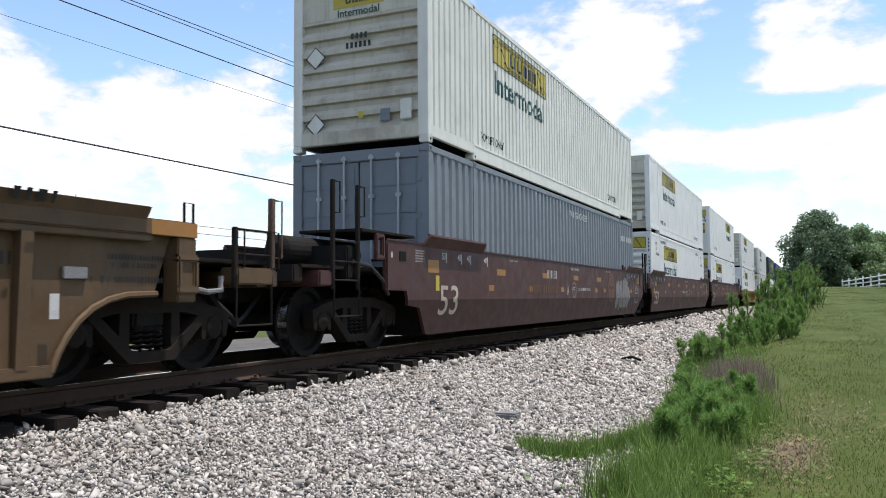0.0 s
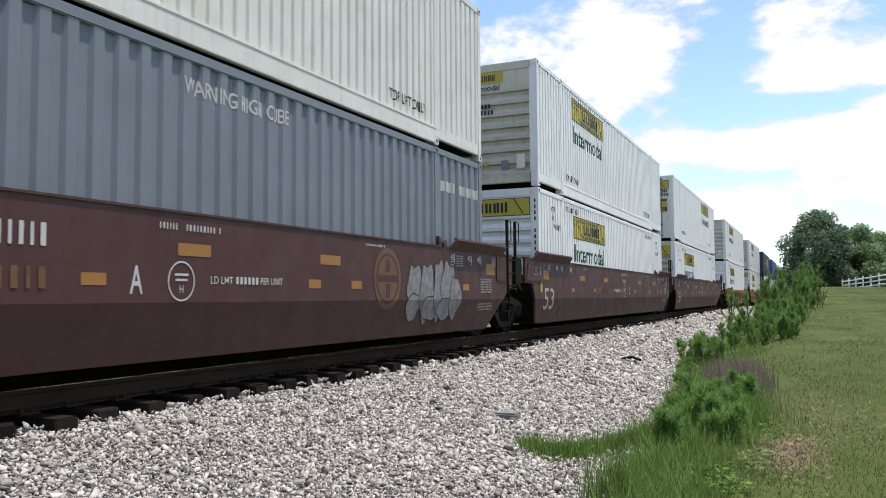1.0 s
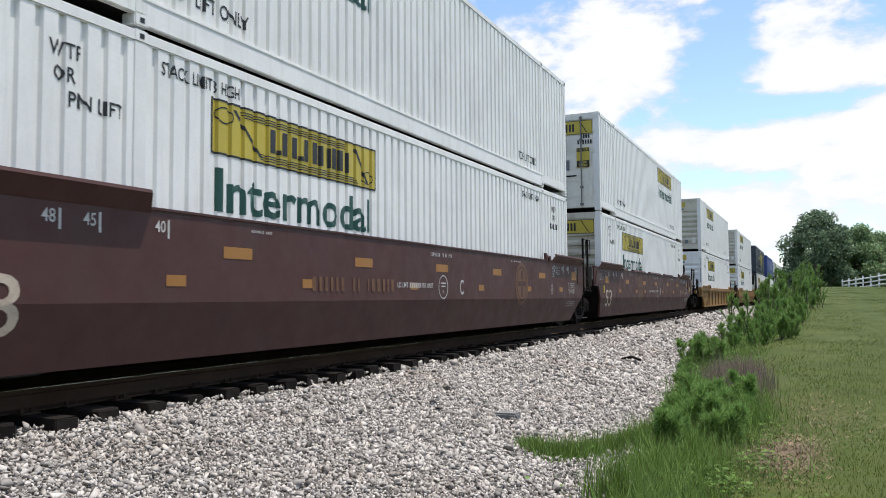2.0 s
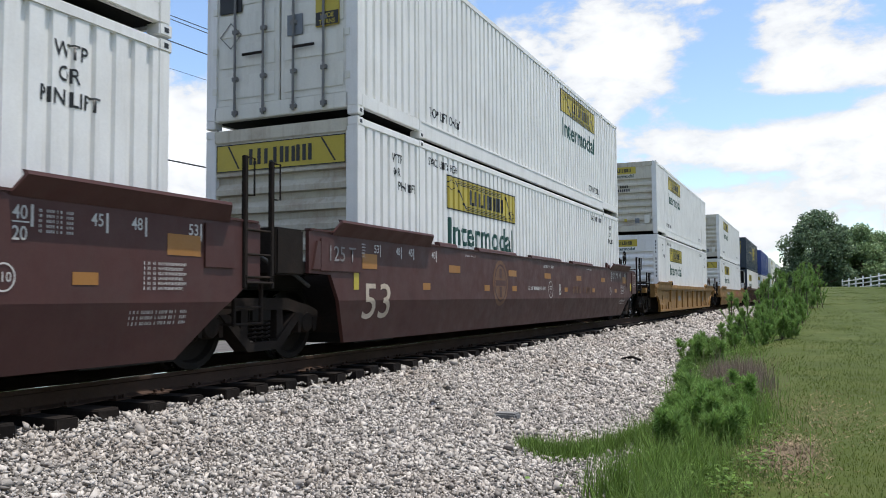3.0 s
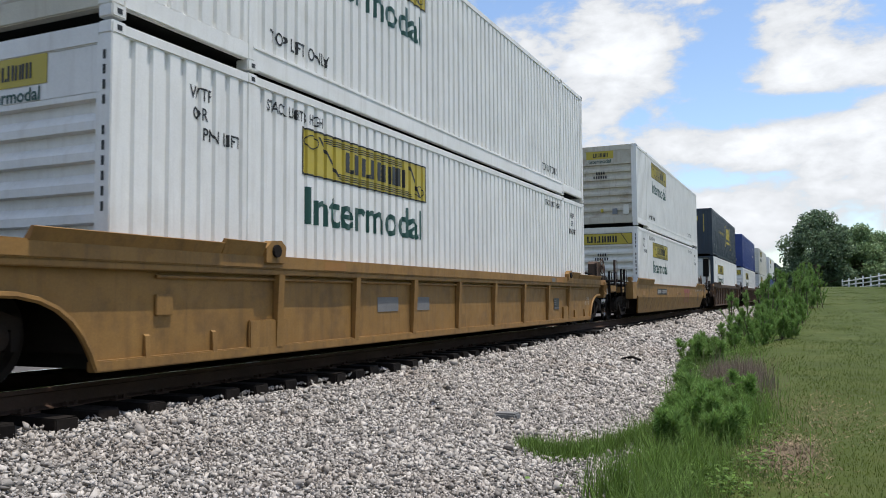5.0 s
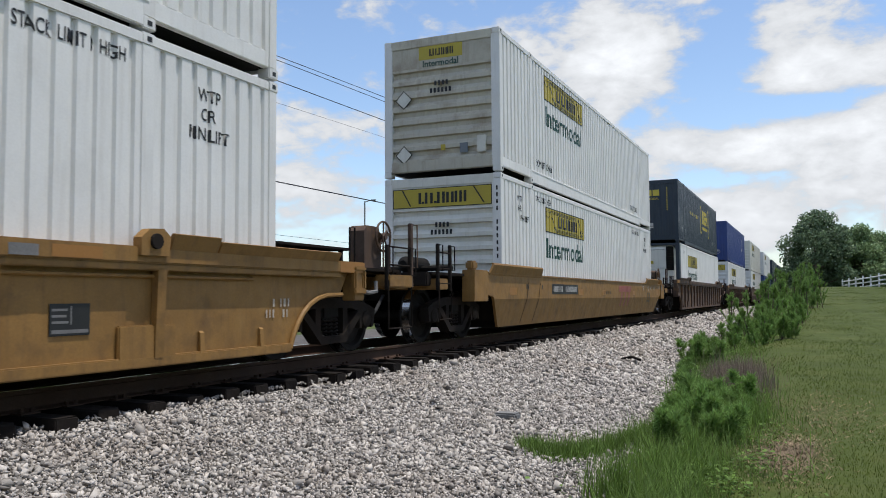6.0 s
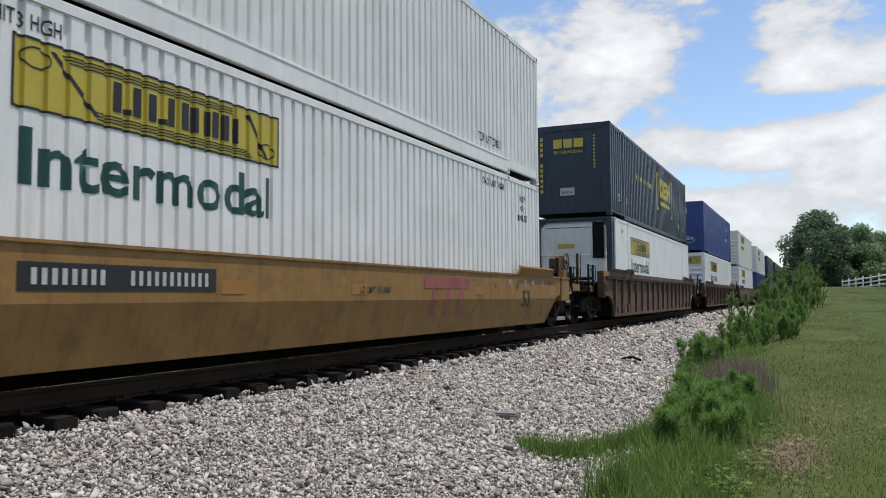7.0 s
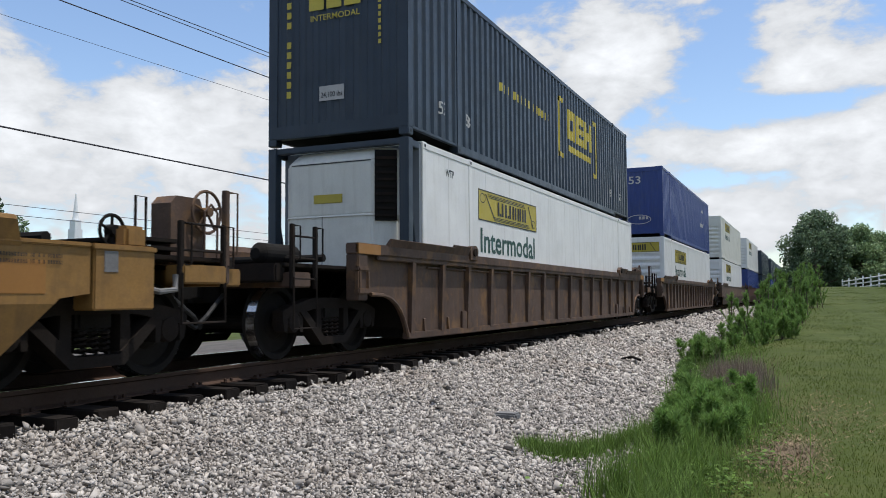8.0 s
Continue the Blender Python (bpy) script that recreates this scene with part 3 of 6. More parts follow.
def wheelset_bm():
    """Axle and two wheels about the x axis, with flange, tread, rim and dished plate."""
    bm = bmesh.new()
    lathe(bm, [(-0.95, 0.085), (0.95, 0.085)], n=14)
    for s in (1, -1):
        lathe(bm, [(s * x, r) for x, r in ((0.82, 0.10), (0.815, 0.16), (0.775, 0.20), (0.765, 0.36), (0.832, 0.385), (0.835, 0.447), (0.83, 0.452), (0.70, 0.458), (0.690, 0.484), (0.672, 0.484), (0.668, 0.38), (0.73, 0.36), (0.72, 0.18), (0.66, 0.15), (0.655, 0.1))], n=40)
    return bm


def tread_bm(s):
    return lathe(bmesh.new(), [(s * 0.8295, 0.4545), (s * 0.703, 0.461)], n=40, caps=False)


def sideframe_bm():
    """A cast truck side: upper and lower members, columns, pedestals over the bearings, with real windows."""
    bm = bmesh.new()
    x0, x1 = 0.93, 1.08
    prism(bm, [(-1.12, 0.60), (-0.95, 0.66), (-0.45, 0.76), (0.45, 0.76), (0.95, 0.66), (1.12, 0.60), (1.12, 0.50), (0.85, 0.54), (0.45, 0.62), (-0.45, 0.62), (-0.85, 0.54), (-1.12, 0.50)], "x", x0, x1)
    prism(bm, [(-0.78, 0.58), (-0.30, 0.16), (0.30, 0.16), (0.78, 0.58), (0.62, 0.58), (0.24, 0.26), (-0.24, 0.26), (-0.62, 0.58)], "x", x0 - 0.02, x1 + 0.02)
    for s in (-1, 1):
        prism(bm, [(s * 0.27, 0.22), (s * 0.40, 0.30), (s * 0.38, 0.66), (s * 0.27, 0.66)], "x", x0 + 0.01, x1 - 0.01)
        prism(bm, [(s * 0.70, 0.34), (s * 0.76, 0.34), (s * 0.79, 0.58), (s * 0.70, 0.58)], "x", x0, x1)
        prism(bm, [(s * 1.03, 0.34), (s * 1.09, 0.36), (s * 1.13, 0.58), (s * 1.02, 0.58)], "x", x0, x1)
        lathe(bm, [(0.84, 0.13), (1.06, 0.13), (1.09, 0.115), (1.10, 0.06)], (0, s * 0.889, 0.458), 16)
    return bm


def spring_bm():
    bm = bmesh.new()
    for y in (-0.13, 0.0, 0.13):
        pts = [(1.0 + 0.055 * math.cos(a), y + 0.055 * math.sin(a), 0.27 + 0.24 * a / (10 * math.pi)) for a in (i * math.pi / 5 for i in range(51))]
        rod(bm, pts, 0.014, 5)
    return bm


WHEELS = []


def truck(car, y, pitch=0.889):
    """Two wheelsets in cast side frames; the truck's middle is at y along its car."""
    bol = part("truck", once("bolster", lambda: merge(Box(-1.06, 1.06, -0.2, 0.2, 0.47, 0.68, bevel=0.03), Box(-0.35, 0.35, -0.3, 0.3, 0.62, 0.80, bevel=0.03)), "black"), "black", car, "grimy cast steel truck", at=pose(0, y, 0))
    for s in (1, -1):
        part("side_frame", once("sideframe", sideframe_bm, "grime"), "grime", bol, at=pose(0, 0, 0) if s > 0 else pose(0, 0, 0, 0, 0, 180))
        part("spring", once("spring", spring_bm, "grime"), "grime", bol, at=pose(0, 0, 0) if s > 0 else pose(0, 0, 0, 0, 0, 180))
        part("brake_beam", once("beam", lambda: Box(-0.75, 0.75, 0.34, 0.42, 0.30, 0.40, bevel=0.01), "black"), "black", bol, at=pose(0, 0, 0) if s > 0 else pose(0, 0, 0, 0, 0, 180))
    for s in (-pitch, pitch):
        w = part("wheelset", once("wheelset", wheelset_bm, "wheel"), "wheel", bol, at=pose(0, s, 0.458))
        WHEELS.append((w, s))
        for d in (1, -1):
            part("tread", once(f"tread{d}", lambda: tread_bm(d), "tread"), "tread", bol, "polished wheel tread", at=pose(0, s, 0.458))
    return bol


def grab_iron(pts, car, material="grime", r=0.012):
    return part("grab_iron", Rod(pts, r, 6), material, car)


def flare(y0, y1, s, material, car, z0=1.50, z1=1.80, out=0.10):
    """Guide plate that leans outward over the top chord near a well's end."""
    def b():
        bm = Prism([(s * 1.385, z0), (s * 1.425, z0), (s * (1.44 + out), z1 - 0.03), (s * (1.43 + out), z1), (s * (1.37 + out), z1 + 0.012), (s * (1.39 + out), z1 - 0.03)], "y", y0, y1)
        for v in bm.verts:
            if v.co.z > z1 - 0.05:
                v.co.y += 0.07 if v.co.y < (y0 + y1) / 2 else -0.10
        return bm
    return part("guide_plate", b(), material, car)


def stencils(car, xf, rows, material="chalk"):
    """Small unreadable lines of stencil: rows of (y, z, width, line height)."""
    for y, z, w, h in rows:
        rnd = random.Random(int(y * 100))
        n = max(2, int(w / (h * 0.8)))
        st = part("stencil", on_plane(bars_bm([h * rnd.uniform(0.2, 0.5) * (1 if rnd.random() > 0.2 else -1) for _ in range(n)], h, h * 0.42), y, z, xf, 0.0075), material, car)
        tagged(st, kind="stuff")


def patch(car, xf, y, z, w, h, material, name="reflector"):
    part(name, on_plane(quad_bm(w, h), y, z, xf, 0.004), material, car)


def words_on(car, xf, text, y, z, h, w=None, material="chalk", bold=0.01):
    part("lettering", on_plane(text_bm(text, h, w, bold), y, z, xf, 0.006), material, car)


def numerals(car, xf, y, z, h=0.16):
    """Length marks near a well's end: a figure and its upright bar."""
    for k, t in enumerate(("40", "45", "48", "53")):
        words_on(car, xf, t, y[k], z, h, 0.13)
        patch(car, xf, y[k] + 0.16, z - 0.05, 0.025, h + 0.06, "chalk", "mark")


def handwheel(car, x, y, z, r=0.28, material="black"):
    bm = bmesh.new()
    ring = [(x, y + r * math.cos(a), z + r * math.sin(a)) for a in (2 * math.pi * i / 24 for i in range(25))]
    rod(bm, ring, 0.017, 6)
    for i in range(5):
        a = 2 * math.pi * i / 5 + 0.3
        rod(bm, [(x, y, z), (x, y + r * math.cos(a), z + r * math.sin(a))], 0.014, 6)
    lathe(bm, [(x - 0.05, 0.05), (x + 0.05, 0.05)], (0, y, z), 10)
    return part("brake_wheel", bm, material, car, "spoked hand brake wheel")


def end_platform(car, y0, y1, paint, d):
    """Deck, centre sill and crossbearers over the truck between y0 and y1; d is +1 when the car's outer end is at y1."""
    end = y1 if d > 0 else y0
    part("centre_sill", Box(-0.33, 0.33, y0, y1, 0.70, 1.08, bevel=0.02), "black", car)
    part("deck", merge(Box(-1.25, 1.25, y0 + 0.02, y1 - 0.02, 1.12, 1.17, bevel=0.01), Box(-1.22, 1.22, end - 0.1, end + 0.1, 0.94, 1.16, bevel=0.02)), "grime", car)


def end_ladder(car, y, x=1.36, top=2.1, low=0.5, w=0.42, material="grime"):
    """Two uprights with rungs and hooped grab irons at a car's corner, bent round below as a stirrup."""
    for u in (0.0, w):
        part("upright", Box(x - 0.05, x, y + u - 0.03, y + u + 0.03, 0.86, top, bevel=0.008), material, car)
        part("grab_iron", Rod([(x, y + u + 0.03, top - 0.02), (x + 0.02, y + u + 0.10, top - 0.02), (x + 0.02, y + u + 0.10, top - 0.42), (x, y + u + 0.03, top - 0.42)], 0.011, 6), material, car)
    part("stirrup", Rod([(x, y, 1.0), (x, y, low), (x, y + w, low), (x, y + w, 1.0)], 0.014, 6), material, car)
    for z in (0.98, 1.22, 1.48):
        part("rung", Rod([(x - 0.02, y, z), (x - 0.02, y + w, z)], 0.013, 6), material, car)


def coupler(car, y, d):
    bm = merge(Box(-0.10, 0.10, min(y - 0.6 * d, y + 0.12 * d), max(y - 0.6 * d, y + 0.12 * d), 0.74, 0.93, bevel=0.03), Box(-0.17, 0.17, min(y - 0.1 * d, y + 0.17 * d), max(y - 0.1 * d, y + 0.17 * d), 0.70, 0.97, bevel=0.05))
    part("coupler", bm, "black", car)
    part("air_hose", Rod([(0.35, y - 0.45 * d, 0.80), (0.4, y - 0.1 * d, 0.55), (0.36, y + 0.05 * d, 0.42), (0.30, y + 0.15 * d, 0.50)], 0.028, 8), "rubber", car)


def well_floor(car, y0, y1):
    for a in (y0, y1 - 1.1):
        part("well_floor", Box(-1.3, 1.3, a, a + 1.1, 0.16, 0.30, bevel=0.01), "black", car)
    for a in (y0 + 4.4, y0 + 8.0, y0 + 11.5):
        part("cross_beam", Box(-1.3, 1.3, a, a + 0.3, 0.18, 0.29, bevel=0.01), "black", car)


def smooth_unit(car, c0, paint, near_end, far_end, top=SIDE_TOP, humps=True):
    """One well of a smooth-sided car; c0 is where its container begins, near_end and far_end where its side sheets stop."""
    c1 = c0 + CL
    for s in (1, -1):
        if near_end < c0 - 1.5:
            o = [(near_end, top), (near_end, 0.86), (c0 - 1.03, 0.85), (c0 - 0.95, 0.64), (c0 - 0.55, 0.60), (c0 - 0.16, SIDE_LOW)]
        else:
            o = [(near_end, top), (near_end, 1.05), (c0 - 0.87, 1.04), (c0 - 0.37, SIDE_LOW)]
        o += [(c1 + 0.10, SIDE_LOW), (c1 + 0.62, 0.62), (far_end - 0.18, 0.92), (far_end, 0.92), (far_end, top)]
        part("side_sheet", side_sheet(o, s), paint, car)
        part("top_chord", Box(*sorted((s * 1.33, s * 1.435)), near_end + 0.02, far_end - 0.02, top - 0.002, top + 0.035, bevel=0.012), paint, car)
        if humps:
            flare(c0 - (0.5 if near_end < c0 - 1.5 else 0.85), c0 + 2.0, s, paint, car, top - 0.02, top + 0.17)
            flare(c1 - 1.78, c1 + 0.74, s, paint, car, top - 0.02, top + 0.17)
            part("hinge_lug", lathe(bmesh.new(), [(s * 1.36, 0.06), (s * 1.46, 0.06)], (0, c1 - 2.02, top + 0.07), 12), paint, car)
            part("hinge_lug", Prism([(c1 - 2.2, top), (c1 - 2.08, top), (c1 - 2.12, top + 0.15), (c1 - 2.2, top + 0.18)], "x", *sorted((s * 1.37, s * 1.43))), paint, car)
    well_floor(car, c0 - 0.1, c1 + 0.1)
    for y in (c0 - 0.22, c1 + 0.12):
        part("bulkhead", Box(-1.3, 1.3, y, y + 0.08, 0.3, 1.25, bevel=0.01), "grime", car)


# ---- ground ----
def toe(y):
    """x of the foot of the ballast on the camera's side."""
    return float(np.interp(y, [-60, 4, 8, 12, 19, 30, 45, 80, 500], [5.3, 5.3, 5.1, 4.75, 4.25, 3.9, 3.5, 3.2, 3.2]))


def toe_z(y):
    return float(np.interp(y, [-60, 6, 20, 45, 80, 500], [-0.86, -0.85, -0.78, -0.5, -0.3, -0.3]))


def lawn_z(y):
    return float(np.interp(y, [-60, 4, 10, 25, 45, 62, 75, 110, 500], [-1.0, -0.86, -0.78, -0.25, 0.62, 1.28, 1.45, 0.5, -1.0]))


def ground_z(x, y):
    """Height of the ground: ballast shoulder, foot, bank and lawn on the camera's side; the same shoulder and a flat beyond the track."""
    if x >= 1.30:
        t = toe(y)
        if x <= t:
            k = (x - 1.30) / (t - 1.30)
            return -0.30 + (toe_z(y) + 0.30) * (k + 0.10 * math.sin(k * math.pi)) + 0.02 * math.sin(2.1 * x + 0.9 * y)
        k = min(1.0, (x - t) / 2.2)
        k = k * k * (3 - 2 * k)
        z = toe_z(y) + (lawn_z(y) - toe_z(y)) * k
        far = max(0.0, x - 9.0)
        return z - 0.012 * far * min(1.0, y / 40 if y > 0 else 0) + 0.018 * math.sin(1.3 * x + 0.8 * y) * math.sin(0.7 * y - x)
    if x >= -1.55:
        return -0.26
    k = min(1.0, (-1.55 - x) / 2.6)
    return -0.26 - 0.73 * k


XCOLS = [-700, -300, -120, -60, -30, -16, -9, -6, -4.2, -3.2, -2.3, -1.55, -0.9, 0.0, 0.9, 1.30]
SHOULDER = [i / 14 for i in range(1, 15)]
BEYOND = [0.12, 0.25, 0.4, 0.6, 0.8, 1.0, 1.25, 1.5, 1.75, 2.0, 2.3, 2.7, 3.2, 4, 5, 6.5, 9, 13, 20, 35, 70, 150, 300, 700]
YROWS = list(np.concatenate([np.arange(-60, 2, 4), np.arange(2, 24, 0.5), np.arange(24, 90, 2.0), np.array([95, 105, 120, 140, 170, 220, 300, 420, 600, 900])]))


def build_ground():
    rows = []
    for y in YROWS:
        y = float(y)
        xs = XCOLS + [1.30 + (toe(y) - 1.30) * k for k in SHOULDER] + [toe(y) + b for b in BEYOND]
        rows.append([(x, y, ground_z(x, y)) for x in xs])
    n = len(rows[0])
    verts = [v for r in rows for v in r]
    faces, mats = [], []
    b0, b1 = 5, len(XCOLS) + len(SHOULDER) - 1
    for j in range(len(rows) - 1):
        for i in range(n - 1):
            faces.append((j * n + i, j * n + i + 1, (j + 1) * n + i + 1, (j + 1) * n + i))
            mats.append(0 if b0 <= i < b1 else 1)
    me = bpy.data.meshes.new("ground")
    me.from_pydata(verts, [], faces)
    me.materials.append(M["bed"])
    me.materials.append(M["soil"])
    me.polygons.foreach_set("material_index", mats)
    me.polygons.foreach_set("use_smooth", [True] * len(faces))
    return tagged(new("ground", me), "mown green lawn beside a pale gravel railway embankment", "ground", kind="structure")


build_ground()


def scattered(name, verts, faces, places, turns, sizes, material, label, category, smooth=False):
    """One mesh of many small pieces: places (n, 3), turns (n, 3, 3), sizes (n, 3), each from one of the given shapes."""
    allv, allf, base = [], [], 0
    nv = len(verts[0])
    kinds = np.random.RandomState(5).randint(0, len(verts), len(places))
    for k, (v, f) in enumerate(zip(verts, faces)):
        sel = np.where(kinds == k)[0]
        if not len(sel):
            continue
        p = np.einsum("nij,vj,nj->nvi", turns[sel], v, np.ones((len(sel), 3))) if sizes is None else np.einsum("nij,nvj->nvi", turns[sel], v[None] * sizes[sel][:, None, :])
        p = p + places[sel][:, None, :]
        allv.append(p.reshape(-1, 3))
        ff = f[None] + (np.arange(len(sel)) * len(v))[:, None, None] + base
        allf.append(ff.reshape(-1, f.shape[1]))
        base += len(sel) * len(v)
    V, F = np.concatenate(allv), np.concatenate(allf)
    me = bpy.data.meshes.new(name)
    me.vertices.add(len(V))
    me.vertices.foreach_set("co", V.astype(np.float32).ravel())
    me.loops.add(F.size)
    me.loops.foreach_set("vertex_index", F.astype(np.int32).ravel())
    me.polygons.add(len(F))
    me.polygons.foreach_set("loop_start", np.arange(0, F.size, F.shape[1], dtype=np.int32))
    me.polygons.foreach_set("loop_total", np.full(len(F), F.shape[1], dtype=np.int32))
    me.update(calc_edges=True)
    me.materials.append(M[material])
    return tagged(new(name, me), label, category, kind="stuff")


def turns_about(rs, n, free=True):
    """Random rotation matrices: any turn, or about z alone."""
    if not free:
        a = rs.uniform(0, 2 * np.pi, n)
        m = np.zeros((n, 3, 3))
        m[:, 0, 0], m[:, 0, 1], m[:, 1, 0], m[:, 1, 1], m[:, 2, 2] = np.cos(a), -np.sin(a), np.sin(a), np.cos(a), 1
        return m
    q = rs.normal(size=(n, 4))
    q /= np.linalg.norm(q, axis=1, keepdims=True)
    w, x, y, z = q.T
    return np.stack([1 - 2 * (y * y + z * z), 2 * (x * y - z * w), 2 * (x * z + y * w), 2 * (x * y + z * w), 1 - 2 * (x * x + z * z), 2 * (y * z - x * w), 2 * (x * z - y * w), 2 * (y * z + x * w), 1 - 2 * (x * x + y * y)], axis=1).reshape(n, 3, 3)


def rock_shapes(count=8):
    """Angular crushed stones: hulls of a few points on a ball."""
    vs, fs = [], []
    for k in range(count):
        rs = np.random.RandomState(40 + k)
        bm = bmesh.new()
        p = rs.normal(size=(8, 3))
        p /= np.linalg.norm(p, axis=1, keepdims=True)
        p *= rs.uniform(0.65, 1.15, (8, 1))
        for q in p:
            bm.verts.new(q)
        bmesh.ops.convex_hull(bm, input=bm.verts)
        bmesh.ops.triangulate(bm, faces=bm.faces)
        bm.verts.ensure_lookup_table()
        bm.verts.index_update()
        vs.append(np.array([v.co for v in bm.verts]))
        fs.append(np.array([[v.index for v in f.verts] for f in bm.faces]))
        bm.free()
    return vs, fs


def build_stones():
    rs = np.random.RandomState(11)
    vs, fs = rock_shapes()
    xs, ys, ss = [], [], []
    # bands along the track: from, to, stones to a square metre, size
    for a, b, dens, size in ((-8, 2.5, 260, 0.034), (2.5, 8, 1900, 0.0185), (8, 13, 1300, 0.0215), (13, 22, 520, 0.030), (22, 40, 190, 0.045), (40, 75, 50, 0.07)):
        n = int((b - a) * 3.85 * dens)
        y = rs.uniform(a, b, n)
        k = rs.uniform(0, 1, n)
        t = np.array([toe(v) for v in y]) + rs.normal(0, 0.10, n)
        xs.append(1.24 + (t - 1.24) * k)
        ys.append(y)
        ss.append(size * rs.lognormal(0, 0.34, n))
    x, y, s = np.concatenate(xs), np.concatenate(ys), np.concatenate(ss)
    z = np.array([ground_z(a, b) for a, b in zip(x, y)]) + s * rs.uniform(-0.1, 0.75, len(s))
    size = s[:, None] * rs.uniform(0.5, 1.35, (len(s), 3))
    scattered("ballast", vs, fs, np.stack([x, y, z], 1), turns_about(rs, len(s)), size, "stone", "pale grey and buff crushed stone railway ballast", "gravel")


build_stones()


# ---- track ----
def rail_bm(x, y0=-40.0, y1=420.0):
    o = [(-0.076, -0.185), (0.076, -0.185), (0.076, -0.174), (0.012, -0.155), (0.010, -0.05), (0.037, -0.036), (0.037, -0.006), (0.030, 0.0), (-0.030, 0.0), (-0.037, -0.006), (-0.037, -0.036), (-0.010, -0.05), (-0.012, -0.155), (-0.076, -0.174)]
    return Prism([(x + u, v) for u, v in o], "y", y0, y1)


def build_track():
    root = thing("railway_track", "rusty steel rails on dark creosoted timber sleepers", "railway track")
    for s in (1, -1):
        rail = part("rail", rail_bm(s * 0.755), "rail", root)
        part("rail_head", Box(s * 0.755 - 0.026, s * 0.755 + 0.026, -40, 420, -0.002, 0.002), "tread", rail, "polished running surface")
    rnd = random.Random(4)
    shapes = []
    for k in range(4):
        bm = Box(-1.34, 1.34, -0.115, 0.115, -0.18, 0.0, bevel=0.014)
        for v in bm.verts:
            v.co += Vector((rnd.uniform(-0.01, 0.01), rnd.uniform(-0.008, 0.008), rnd.uniform(-0.006, 0.004)))
        shapes.append(once(f"tie{k}", lambda: bm, "tie"))
    y = -3.0
    while y < 75:
        tie = part("tie", shapes[rnd.randrange(4)], "tie", root, at=pose(rnd.uniform(-0.05, 0.06), y, -0.178 + rnd.uniform(-0.012, 0.004), 0, 0, rnd.uniform(-1.2, 1.2)))
        if y < 16:
            part("tie_plate", once("tie_plate", lambda: merge(Box(0.585, 0.925, -0.09, 0.09, 0.0, 0.014), *[Box(a, a + 0.03, b, b + 0.03, 0.01, 0.045, bevel=0.004) for a in (0.63, 0.85) for b in (-0.06, 0.04)]), "rail"), "rail", tie)
        y += 0.51 + rnd.uniform(-0.03, 0.03)


build_track()


# ---- train ----
TRAIN = []


def rolling(ob, y, z=0.0):
    ob.location = (0, y, z)
    TRAIN.append((ob, y, z))
    return ob


LOW, HIGH = 0.325, 3.250


